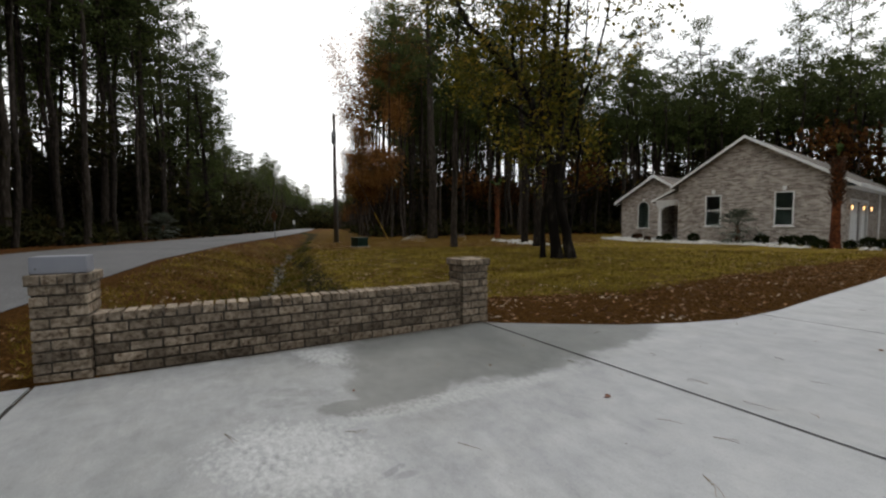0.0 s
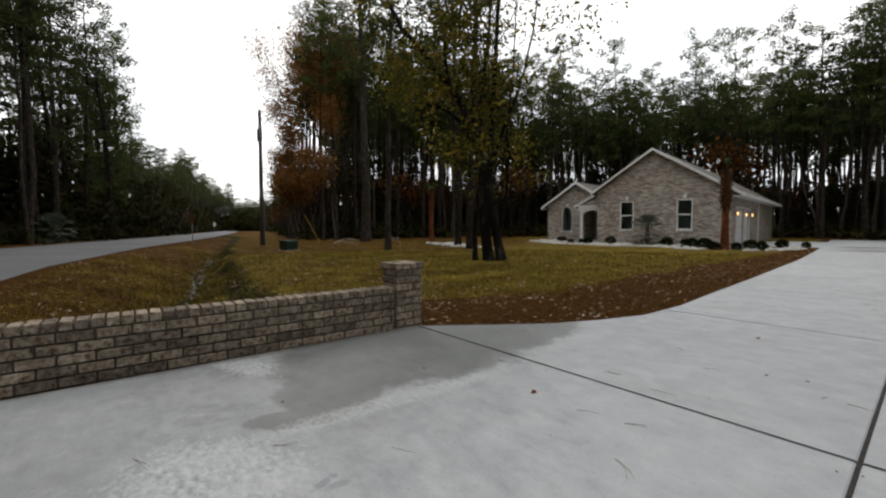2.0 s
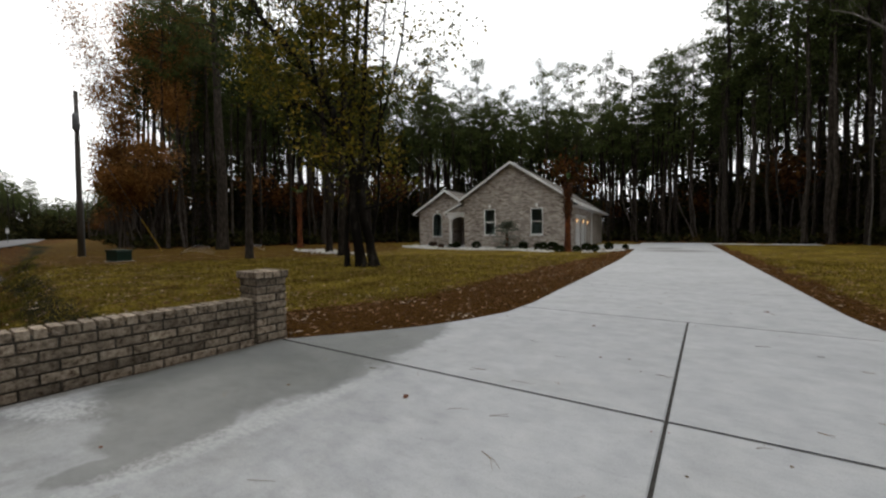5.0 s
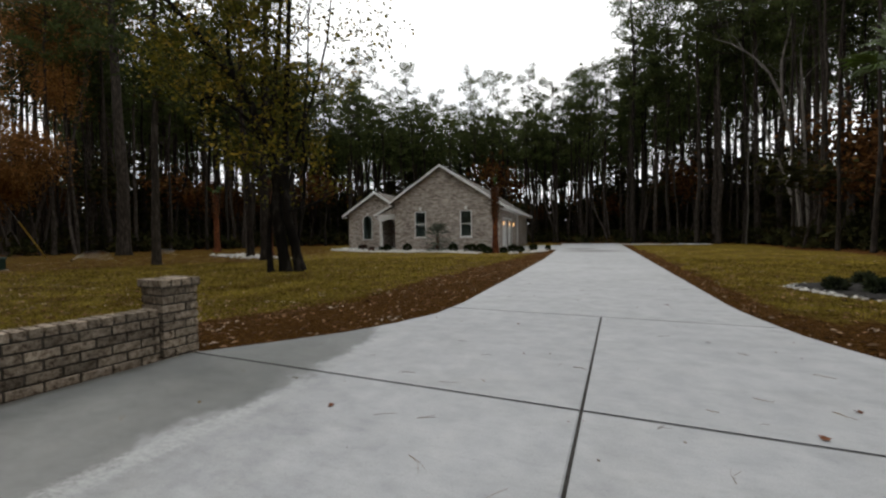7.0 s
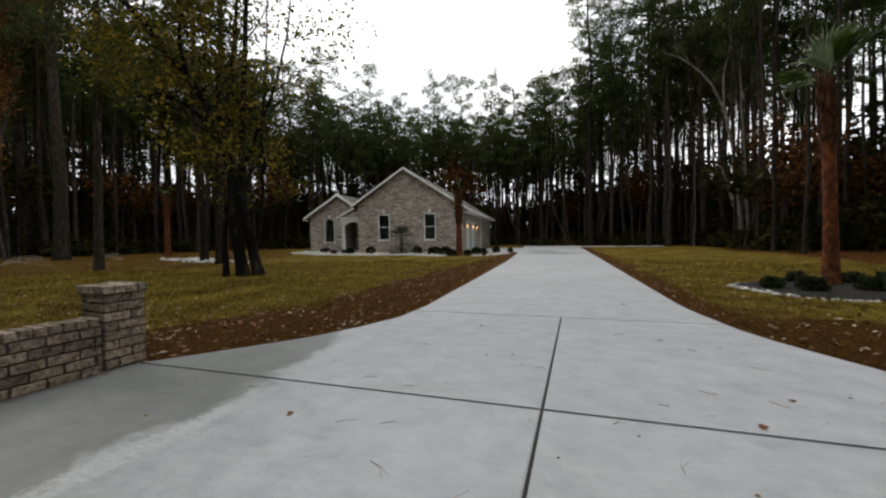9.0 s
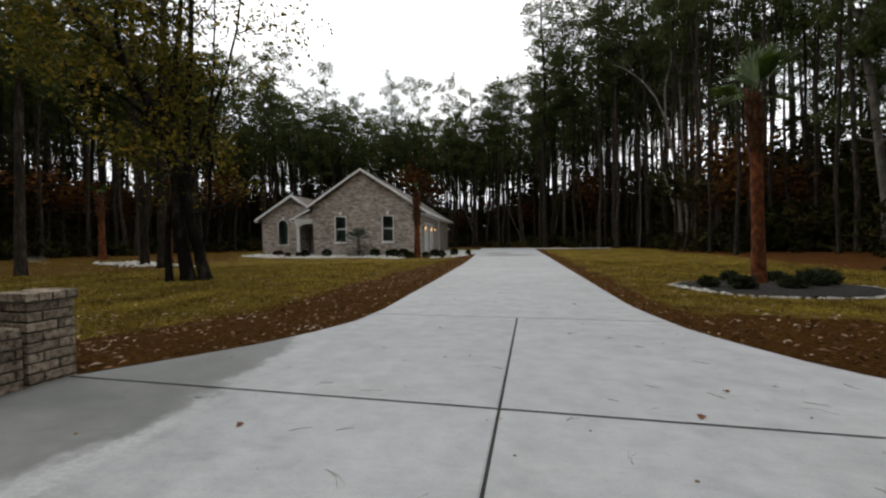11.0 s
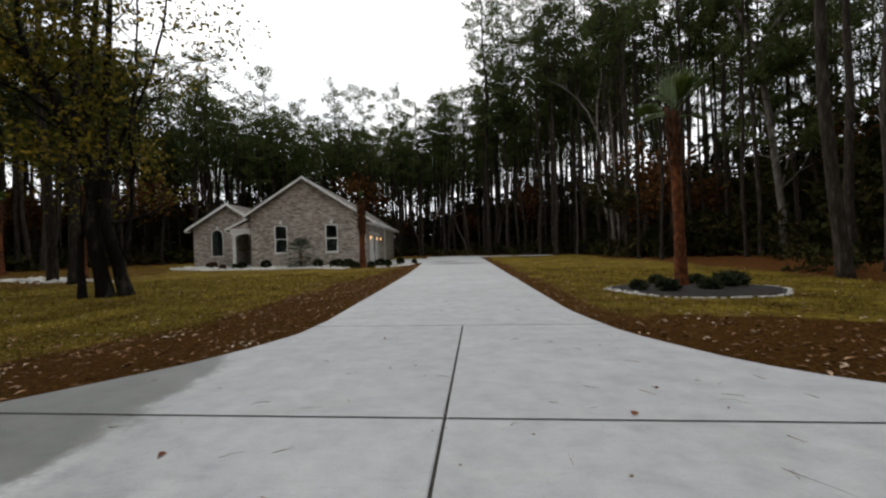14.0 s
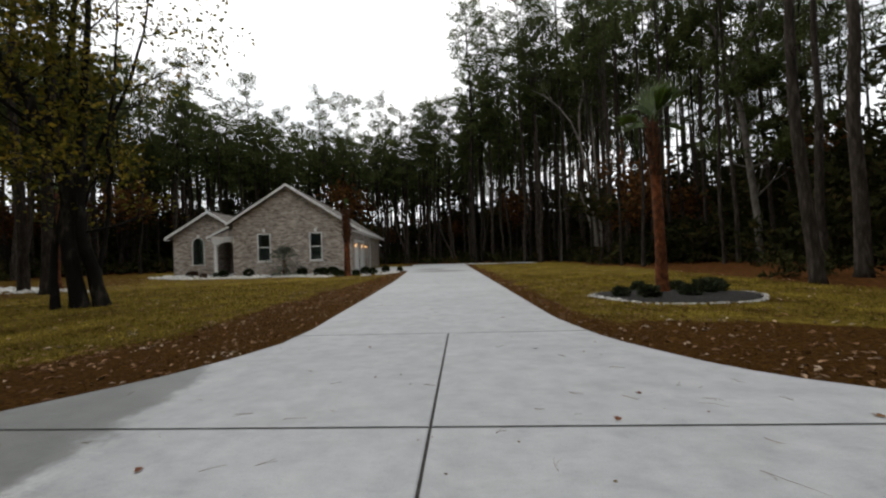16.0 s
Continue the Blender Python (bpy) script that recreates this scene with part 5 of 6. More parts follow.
def make_pole():
    p = thing("utility_pole", "weathered grey wooden utility pole with a transformer can", "utility pole", pose(-27.6, 5.1, ground_z(-27.6, 5.1), 0, 0.8, 0))
    b = Build()
    b.tube([(0, 0, -0.3), (0.02, 0, 4), (0.03, 0, 8.6)], [0.14, 0.12, 0.09], 12)
    part("post", b, M_POLE, p, smooth=True)
    m = pose(0, 0, 0, 0, 0, -20)
    b = Build()
    b.tube([m @ Vector((0.3, 0, 6.55)), m @ Vector((0.3, 0, 6.6)), m @ Vector((0.3, 0, 7.3)), m @ Vector((0.3, 0, 7.38))], [0.13, 0.155, 0.155, 0.12], 14)
    can = part("transformer", b, M_GREYMETAL, p, "grey transformer can", smooth=True)
    b = Build()
    b.tube([m @ Vector((0.3, 0.04, 7.36)), m @ Vector((0.32, 0.05, 7.62))], [0.035, 0.02], 8)
    part("bushing", b, M_GREYMETAL, can)
    b = Build()
    b.box((-0.1, -0.1, 6.7), (0.3, -0.04, 6.78), m)
    b.box((-0.1, -0.1, 7.1), (0.3, -0.04, 7.18), m)
    part("bracket", b, M_GREYMETAL, p)
    b = Build()
    b.tube([(0.0, 0.17, 0.0), (0.0, 0.15, 3.0)], [0.03, 0.03], 6)
    part("riser_pipe", b, M_GREYMETAL, p)
    b = Build()
    b.tube([(-0.25, 0, 7.9), (0.25, 0, 7.9)], [0.03, 0.03], 6)
    part("crossarm", b, M_POLE, p)
    anchor, top = Vector((-1.75, 4.6, -0.05)), Vector((0.0, 0.1, 7.0))
    b = Build()
    b.tube([anchor, top], [0.012, 0.012], 5)
    wire = part("guy_wire", b, M_GREYMETAL, p)
    b = Build()
    b.tube([anchor.lerp(top, 0.02), anchor.lerp(top, 0.3)], [0.035, 0.035], 8)
    part("guy_guard", b, M_YELLOW, wire, "dull yellow plastic sleeve")


make_pole()


def make_padbox():
    p = thing("utility_box", "dark green metal utility box on the lawn by the pole", "utility box", at_ground(-21.2, 4.6, 12))
    b = Build()
    b.box((-0.36, -0.3, 0.05), (0.36, 0.3, 0.44))
    part("body", b, M_GREENBOX, p)
    b = Build()
    prism(b, [(-0.39, 0.44), (0.39, 0.44), (0.36, 0.52), (-0.36, 0.52)], -0.33, 0.33)
    part("lid", b, M_GREENBOX, p)
    b = Build()
    b.box((-0.42, -0.36, -0.06), (0.42, 0.36, 0.05))
    part("pad", b, M_CONCRETE, p)


make_padbox()


def make_sign(x, y, turn, plate, name, label):
    p = thing(name, label, "road sign", at_ground(x, y, turn))
    b = Build()
    b.box((-0.03, -0.02, 0), (0.03, 0.02, 2.5))
    part("post", b, M_GREYMETAL, p)
    b = Build()
    if plate == "diamond":
        b.box((-0.38, -0.035, -0.38), (0.38, -0.022, 0.38), pose(0, 0, 2.0) @ pose(0, 0, 0, 0, 45, 0))
    else:
        b.box((-0.15, -0.035, 1.5), (0.15, -0.022, 2.1))
    part("plate", b, M_SIGN if plate == "diamond" else M_TRIM, p)


make_sign(-36.0, 2.4, 20, "diamond", "warning_sign", "faded orange diamond road sign on a metal post")
make_sign(-75, 11.0, 75, "square", "small_sign", "small white road sign on a metal post")


def make_mailbox():
    m = pose(WALL_A.x, WALL_A.y, 0, 0, 0, WALL_TURN)
    p = thing("letter_box", "pale bluish-grey rectangular box on the brick pier", "box", m @ pose(PIER / 2, PIER / 2, 9 * COURSE - JT + 0.003 + LIFT))
    bm = bmesh.new()
    bmesh.ops.create_cube(bm, size=1)
    bmesh.ops.scale(bm, vec=(0.315, 0.19, 0.125), verts=bm.verts)
    bmesh.ops.translate(bm, vec=(0, -0.05, 0.0625), verts=bm.verts)
    bmesh.ops.bevel(bm, geom=bm.edges[:], offset=0.006, segments=2, affect="EDGES")
    me = bpy.data.meshes.new("body")
    bm.to_mesh(me)
    bm.free()
    me.materials.append(M_MAILBOX)
    part("body", me, None, p)
    b = Build()
    b.tube([(-0.12, -0.144, 0.04), (-0.12, -0.148, 0.04)], [0.007, 0.007], 8)
    part("rivet", b, M_GREYMETAL, p)


# ---- palms ----
M_PALMBARK = material("red_brown_palm_trunk", [(0.28, (0.016, 0.004, 0.001)), (0.48, (0.09, 0.024, 0.006)), (0.7, (0.205, 0.07, 0.021))], 9, 10, 0.95, 0.9, 16, coarse=0.35, coarse_scale=1.5, stretch=(1, 1, 0.7))
M_BOOT = material("brown_palm_boots", [(0.3, (0.025, 0.012, 0.006)), (0.55, (0.075, 0.034, 0.015)), (0.8, (0.14, 0.075, 0.035))], 8, 6, 0.95, 0.6, 30, island=0.35)
M_FROND = material("palm_frond", [(0.3, (0.022, 0.042, 0.006)), (0.55, (0.055, 0.09, 0.013)), (0.8, (0.12, 0.16, 0.03))], 3, 4, 0.55, island=0.3, trans=0.3)
M_FROND_DULL = material("dull_palm_frond", [(0.3, (0.035, 0.042, 0.03)), (0.55, (0.075, 0.088, 0.064)), (0.8, (0.13, 0.145, 0.105))], 3, 4, 0.6, island=0.3, trans=0.2)


def fan_frond(b, o, d, rnd, stalk=0.7, reach=0.8, n=22, open_angle=2.2, droop=0.25):
    """A fan leaf: a stalk and narrow pleated blades."""
    d = d.normalized()
    side = d.cross(Vector((0, 0, 1)))
    side = side.normalized() if side.length > 0.1 else Vector((1, 0, 0))
    up = side.cross(d).normalized()
    heart = o + d * stalk
    b.tube([o, heart], [0.022, 0.012], 5, False)
    for i in range(n):
        a = open_angle * ((i + 0.5) / n - 0.5) * 2 / 2
        way = (d * math.cos(a) + side * math.sin(a)).normalized()
        l = reach * (1 - 0.25 * abs(a) / open_angle) * rnd.uniform(0.9, 1.05)
        w = side * math.cos(a) * 0.026 - d * math.sin(a) * 0.026
        mid = heart + way * l * 0.55 + up * 0.03 * (-1) ** i
        tip = heart + way * l + Vector((0, 0, -droop * l * rnd.uniform(0.5, 1.2)))
        b.face([heart, mid - w, tip, mid + w])


def make_palm(x, y, h, low, r, seed, label, fronds, turn=0.0, lean=(0, 0), boots=60, fat=1.5, material_leaf=None):
    rnd = random.Random(seed)
    p = thing("palm_tree", label, "palm tree", at_ground(x, y, turn))
    b = Build()
    pts, radii = [], []
    for i in range(25):
        u = i / 24
        pts.append((lean[0] * u * u, lean[1] * u * u, -0.1 + (h + 0.1) * u))
        radii.append(r * (1 + 0.6 * math.exp(-u * 9) - 0.15 * u + 0.035 * math.sin(i * 2.1) + rnd.uniform(-0.015, 0.015)))
    b.tube(pts, radii, 14)
    part("trunk", b, M_PALMBARK, p, smooth=True)
    b = Build()
    for i in range(boots):
        z = low + (h - low) * (i + 0.5) / boots
        u = z / h
        a = i * 2.4
        out = Vector((math.cos(a), math.sin(a), 0))
        o = Vector((lean[0] * u * u, lean[1] * u * u, z)) + out * r * 0.78
        tip = o + out * r * (fat - 0.8) * rnd.uniform(0.7, 1.2) + Vector((0, 0, rnd.uniform(0.12, 0.3)))
        s = out.cross(Vector((0, 0, 1))) * r * 0.34
        t = out * 0.05
        b.face([o - s, o + s, tip + s * 0.55, tip - s * 0.55])
        b.face([o + s + t, o - s + t, tip - s * 0.55 + t * 0.5, tip + s * 0.55 + t * 0.5])
        b.face([o - s, tip - s * 0.55, tip - s * 0.55 + t * 0.5, o - s + t])
        b.face([o + s + t, tip + s * 0.55 + t * 0.5, tip + s * 0.55, o + s])
        b.face([tip - s * 0.55, tip + s * 0.55, tip + s * 0.55 + t * 0.5, tip - s * 0.55 + t * 0.5])
    boot = part("boot_sheath", b, M_BOOT, p, "shaggy brown cut leaf bases")
    boot["kind"] = "stuff"
    top = Vector((lean[0], lean[1], h - 0.1))
    for az, el, stalk, reach, spread in fronds:
        f = Build()
        d = Vector((math.cos(radians(az)) * math.cos(radians(el)), math.sin(radians(az)) * math.cos(radians(el)), math.sin(radians(el))))
        fan_frond(f, top, d, rnd, stalk, reach, 22, radians(spread))
        part("frond", f, material_leaf or M_FROND, p)
    return p


TALL_PALM = "cabbage palm with red-brown trunk and few green fronds"
make_palm(4.9, 7.35, 4.1, 2.75, 0.12, 1, TALL_PALM, [(10, 70, 0.3, 1.1, 90), (60, 60, 0.35, 1.05, 95), (-10, 52, 0.4, 1.1, 95), (30, 84, 0.35, 1.1, 80), (185, 22, 0.35, 0.65, 120), (205, -5, 0.35, 0.65, 110), (-30, -8, 0.35, 0.45, 90), (120, 40, 0.3, 0.7, 90), (-60, 62, 0.35, 0.9, 80)], lean=(-0.14, 0.0), boots=52, fat=1.2)
make_palm(-6.45, 20.6, 3.8, 1.9, 0.165, 2, "cabbage palm with red-brown trunk and shaggy boots beside the house bed", [(20, 86, 0.35, 0.5, 30), (200, 84, 0.4, 0.55, 30), (110, 83, 0.4, 0.5, 30)], boots=80, fat=1.75)
make_palm(-28.2, 19.4, 4.4, 2.6, 0.2, 3, "cabbage palm with red-brown trunk at the wood's edge", [(20, 70, 0.4, 0.7, 90), (140, 40, 0.4, 0.7, 100), (260, 50, 0.4, 0.7, 100)], boots=40)
make_palm(-17.2, 14.0, 4.2, 2.4, 0.2, 4, "cabbage palm with red-brown trunk among lawn trees", [(20, 70, 0.4, 0.7, 90), (140, 40, 0.4, 0.7, 100), (260, 50, 0.4, 0.7, 100)], boots=40)


def make_windmill_palm(x, y, label, size=1.0):
    rnd = random.Random(9)
    p = thing("fan_palm", label, "palm", at_ground(x, y) @ Matrix.Scale(size, 4))
    b = Build()
    b.tube([(0, 0, -0.1), (0.02, 0, 0.5), (0, 0, 1.02)], [0.13, 0.12, 0.09], 10)
    part("trunk", b, M_BOOT, p, smooth=True)
    for i in range(34):
        f = Build()
        az, el = i * 2.4, radians(84 - 4.0 * i + rnd.gauss(0, 6))
        d = Vector((math.cos(az) * math.cos(el), math.sin(az) * math.cos(el), math.sin(el)))
        fan_frond(f, Vector((0, 0, 1.0 - 0.012 * i)), d, rnd, rnd.uniform(0.45, 0.75), rnd.uniform(0.6, 0.85), 13, radians(130), 0.35)
        part("frond", f, M_FROND_DULL, p)


make_windmill_palm(-11.0, 22.5, "small grey-green fan palm in front of the brick wall")
make_windmill_palm(-41.5, -5.6, "wild fan palm under the pines across the road", 1.15)

# ---- shrubs, rock beds ----
M_SHRUB = material("dark_shrub_leaves", [(0.3, (0.008, 0.012, 0.004)), (0.55, (0.02, 0.027, 0.008)), (0.8, (0.05, 0.055, 0.018))], 4, 4, 0.9, spec=0.1, vary=0.3, island=0.4, trans=0.15)
M_SHRUB_SPIKY = material("spiky_shrub_leaves", [(0.3, (0.016, 0.022, 0.010)), (0.55, (0.04, 0.05, 0.024)), (0.8, (0.09, 0.105, 0.055))], 4, 4, 0.8, spec=0.15, vary=0.25, island=0.45, trans=0.2)
M_SHRUB_RED = material("bronze_shrub_leaves", [(0.3, (0.03, 0.012, 0.006)), (0.55, (0.07, 0.03, 0.012)), (0.8, (0.11, 0.06, 0.025))], 4, 4, 0.6, island=0.4, trans=0.15)
M_STONE = material("white_landscape_stone", [(0.3, (0.30, 0.285, 0.265)), (0.55, (0.48, 0.47, 0.44)), (0.8, (0.62, 0.61, 0.59))], 9, 6, 0.85, 0.3, 40, island=0.22)
M_RUBBLE = material("dull_rubble", [(0.3, (0.10, 0.095, 0.09)), (0.55, (0.22, 0.21, 0.2)), (0.8, (0.4, 0.39, 0.37))], 9, 6, 0.9, 0.3, 40, island=0.3)
M_MULCH = material("dark_mulch", [(0.3, (0.005, 0.004, 0.004)), (0.55, (0.017, 0.015, 0.013)), (0.8, (0.05, 0.045, 0.04))], 16, 8, 0.95, 1.0, 50)


def shrub_parts(seed, r, h, leaf, spiky=False):
    rnd = random.Random(seed)
    b, wood = Build(), Build()
    for i in range(5):
        a = i * 1.26
        wood.tube([(0, 0, -0.03), (math.cos(a) * r * 0.4, math.sin(a) * r * 0.4, h * 0.7)], [0.015, 0.006], 4, False)
    for i in range(520):
        d = Vector((rnd.gauss(0, 1), rnd.gauss(0, 1), rnd.gauss(0.25, 0.9))).normalized()
        k = rnd.uniform(0.3, 1.0) ** 0.5 * (1 + 0.22 * noise.noise(d * 2.2 + Vector((seed, 0, 0))))
        o = Vector((d.x * r * k, d.y * r * k, h * 0.5 + d.z * h * 0.5 * k))
        a = (d + Vector((rnd.gauss(0, 0.6), rnd.gauss(0, 0.6), rnd.gauss(0.3, 0.5)))).normalized()
        s = a.cross(Vector((rnd.gauss(0, 1), rnd.gauss(0, 1), rnd.gauss(0, 1)))).normalized()
        l = leaf * rnd.uniform(0.7, 1.3) * (1.3 if spiky else 1)
        w = 0.12 if spiky else 0.32
        b.face([o, o + a * l * 0.5 + s * l * w, o + a * l, o + a * l * 0.5 - s * l * w])
    return wood, b


def make_shrub(seed, r, h, m, label, leaves=None, spiky=False, leaf=0.12):
    w, b = shrub_parts(seed, r, h, leaf, spiky)
    p = thing("shrub", label, "shrub", m, "foundation shrubs")
    part("stems", w, M_BARK, p)
    part("foliage", b, leaves or M_SHRUB, p)
    return p


ROUND = "clipped dark green shrub among white stones"
SHRUB_A = make_shrub(1, 0.27, 0.5, at_ground(-13.4, 22.7), ROUND)
SHRUB_B = make_shrub(2, 0.33, 0.5, at_ground(-7.85, 22.3), ROUND)
SHRUB_C = make_shrub(3, 0.25, 0.38, at_ground(-18.6, 25.0), "low bronze shrub among white stones", M_SHRUB_RED)
SHRUB_AT = ((-16.5, 22.9, SHRUB_C, 1.0), (-15.1, 22.8, SHRUB_A, 1.05), (-9.96, 22.7, SHRUB_A, 1.0), (-9.05, 23.0, SHRUB_A, 1.1), (-8.6, 22.7, SHRUB_A, 1.0), (-7.4, 21.9, SHRUB_A, 0.9), (-6.0, 20.8, SHRUB_A, 0.8), (-5.75, 22.0, SHRUB_A, 0.9),
            (-5.3, 22.0, SHRUB_A, 1.0), (-5.0, 24.5, SHRUB_A, 0.9), (-4.2, 25.5, SHRUB_A, 0.85), (-16.1, 23.6, SHRUB_A, 0.7), (-6.8, 20.2, SHRUB_B, 0.75), (-19.6, 26.0, SHRUB_A, 0.8))
for k, (x, y, src, q) in enumerate(SHRUB_AT):
    copy_thing(src, at_ground(x, y, k * 47) @ Matrix.Scale(q * (0.72 + 0.3 * ((k * 7) % 5) / 4), 4))

BED_X, BED_Y, BED_A, BED_B = 4.97, 6.9, 1.76, 1.36


def bed_edge(a, k=1.0):
    w = 1 + 0.05 * math.sin(3 * a + 1) + 0.03 * math.sin(5 * a)
    return BED_X + BED_A * k * w * math.cos(a), BED_Y + BED_B * k * w * math.sin(a)


def make_bed():
    b = Build()
    rings = [[(*bed_edge(2 * math.pi * i / 48, k), 0.015 + 0.05 * (1 - k * k)) for i in range(48)] for k in (1.0, 0.75, 0.5, 0.25)]
    for p, q in zip(rings, rings[1:]):
        for i in range(48):
            b.face([p[i], p[(i + 1) % 48], q[(i + 1) % 48], q[i]])
    b.face(rings[-1])
    tagged(part("mulch_bed", b, M_MULCH), "round bed of dark mulch at the palm's foot", "planting bed", kind="stuff")
    for k, (dx, dy, s) in enumerate(((-1.25, -0.15, 1.0), (-0.4, 0.95, 1.1), (-0.8, -0.5, 1.2), (0.5, 0.95, 1.1), (0.1, -0.4, 1.15), (0.7, 0.1, 1.45), (1.15, 0.5, 1.4))):
        if k == 0:
            global SHRUB_D
            SHRUB_D = make_shrub(11, 0.14, 0.17, at_ground(BED_X + dx, BED_Y + dy) @ pose(0, 0, 0.05), "low spiky grey-green shrub in the mulched palm bed", M_SHRUB_SPIKY, True, 0.085)
        else:
            copy_thing(SHRUB_D, at_ground(BED_X + dx, BED_Y + dy, 61 * k) @ pose(0, 0, 0.05) @ Matrix.Scale(s, 4))


make_bed()


def rock(b, x, y, z, s, rnd, flat=0.6):
    """One irregular stone."""
    rot = Euler((rnd.uniform(-0.4, 0.4), rnd.uniform(-0.4, 0.4), rnd.uniform(0, 6.3))).to_matrix()
    base = [(1, 0, 0), (0.4, 0.85, 0.1), (-0.6, 0.75, 0), (-1, -0.1, 0.1), (-0.4, -0.9, 0), (0.6, -0.75, 0.05)]
    low = [Vector(p) for p in base]
    top = [Vector((p[0] * 0.6, p[1] * 0.6, 0.85)) for p in base]
    n = len(b.v)
    for p in low + top:
        q = rot @ Vector((p.x * rnd.uniform(0.75, 1.15), p.y * rnd.uniform(0.75, 1.15), p.z * rnd.uniform(0.7, 1.1) * flat)) * s
        b.v.append((x + q.x, y + q.y, z + q.z))
    for i in range(6):
        j = (i + 1) % 6
        b.f.append((n + i, n + j, n + 6 + j, n + 6 + i))
    b.f.append(tuple(range(n + 6, n + 12)))


BED_FRONT = [(-21.5, 24.6), (-19.6, 22.6), (-17.0, 21.4), (-15.3, 20.9), (-12.3, 20.8), (-10.0, 21.0), (-8.0, 19.9), (-6.6, 19.3), (-5.2, 20.2), (-4.1, 22.4), (-3.8, 25.5)]


def make_stones():
    rnd = random.Random(12)
    b = Build()
    n = 0
    while n < 1900:
        x = rnd.uniform(-21.5, -3.9)
        y0 = along(BED_FRONT, x)
        y1 = HY + (x - HX) * math.tan(radians(HTURN)) - 0.1 if -15.6 < x < -7.7 else (28.3 if x <= -15.6 else 26.5)
        if y1 <= y0:
            continue
        y = y0 + (y1 - y0) * rnd.random() ** 1.4
        n += 1
        if any(abs(x - q[0]) < 0.4 and -1.3 < y - q[1] < 0.4 for q in SHRUB_AT + ((-13.4, 22.7), (-7.85, 22.3))):
            continue
        s = rnd.uniform(0.05, 0.13) if rnd.random() < 0.85 else rnd.uniform(0.14, 0.24)
        rock(b, x, y, ground_z(x, y) - 0.01, s, rnd)
    tagged(part("white_stones", b, M_STONE), "bed of white landscape stones along the front of the house", "stones", kind="stuff")
    b = Build()
    for i in range(460):
        a = rnd.uniform(0, 2 * math.pi)
        x, y = bed_edge(a, rnd.uniform(0.94, 1.05))
        rock(b, x, y, ground_z(x, y) - 0.005, rnd.uniform(0.018, 0.055) * (1 + 0.5 * math.cos(a) ** 2), rnd)
    tagged(part("edging_stones", b, M_STONE), "ring of white stones edging the palm bed", "stones", kind="stuff")
    b = Build()
    for i in range(160):
        x, y = -19.5 + rnd.gauss(0, 1.6), 14.6 + rnd.gauss(0, 0.5)
        y += -0.35 * (x + 19.5)
        rock(b, x, y, ground_z(x, y) - 0.01, rnd.uniform(0.07, 0.2), rnd)
    tagged(part("lawn_stones", b, M_STONE), "patch of white stones round the lawn trees", "stones", kind="stuff")
    b = Build()
    for i in range(420):
        x = -7.5 - 26 * rnd.random() ** 1.5
        y = ditch_mid(x) + rnd.gauss(0, 0.09)
        rock(b, x, y, ground_z(x, y) - 0.015, rnd.uniform(0.03, 0.09), rnd, 0.7)
    tagged(part("ditch_rubble", b, M_RUBBLE), "scattered pale rubble in the ditch bottom", "stones", kind="stuff")


make_stones()

# ---- wall lamps of the garage ----
M_LAMP = bpy.data.materials.new("warm_lamp_glass")
M_LAMP.use_nodes = True
M_LAMP.node_tree.nodes["Principled BSDF"].inputs["Emission Color"].default_value = (1.0, 0.5, 0.16, 1)
M_LAMP.node_tree.nodes["Principled BSDF"].inputs["Emission Strength"].default_value = 3.2
M_LAMPMETAL = material("dark_bronze", [(0.3, (0.03, 0.025, 0.02)), (0.7, (0.06, 0.05, 0.04))], 6, 3, 0.5, metal=0.6)


def make_lamp(y):
    m = pose(HX, HY, 0, 0, 0, HTURN) @ pose(WALL_R + 0.003, y, 1.88)
    p = thing("wall_lamp", "lit bronze carriage lamp on the garage wall", "wall lamp", m, "garage wall lamps")
    b = Build()
    b.box((0, -0.06, -0.12), (0.03, 0.06, 0.12))
    b.box((0.03, -0.015, 0.1), (0.16, 0.015, 0.13))
    part("bracket", b, M_LAMPMETAL, p)
    b = Build()
    b.tube([(0.13, 0, -0.13), (0.13, 0, -0.1), (0.13, 0, 0.06), (0.13, 0, 0.09)], [0.016, 0.025, 0.03, 0.02], 8)
    part("shade", b, M_LAMP, p, "glowing glass")
    b = Build()
    b.tube([(0.13, 0, 0.09), (0.13, 0, 0.16)], [0.085, 0.02], 8)
    part("cap", b, M_LAMPMETAL, p)


for y in (0.85, 3.85, 6.1):
    make_lamp(y)

# ---- sprinklers at work on the lawn ----
M_DROP = material("water_drops", [(0.3, (0.7, 0.72, 0.75)), (0.7, (0.85, 0.87, 0.9))], 5, 2, 0.2, trans=0.5)


def make_sprinkler(x, y, turn, size, seed):
    rnd = random.Random(seed)
    p = thing("sprinkler", "pop-up lawn sprinkler throwing a low fan of water", "sprinkler", at_ground(x, y, turn), "lawn sprinklers")
    b = Build()
    b.tube([(0, 0, -0.02), (0, 0, 0.12), (0, 0, 0.16)], [0.03, 0.025, 0.035], 10)
    part("head", b, M_LAMPMETAL, p)
    b = Build()
    for _ in range(750):
        k = rnd.random()
        a, e = rnd.uniform(-0.35, 0.35), rnd.uniform(0.25, 0.75)
        l = size * k
        q = Vector((l * math.cos(a) * math.cos(e), l * math.sin(a), 0.15 + l * math.sin(e) - 0.5 * l * l / size))
        if q.z > 0.02:
            s = 0.009
            b.face([q, q + Vector((s, 0, s)), q + Vector((0, s, -2 * s))])
    s = part("spray", b, M_DROP, p, "fine water drops")
    s["kind"] = "stuff"


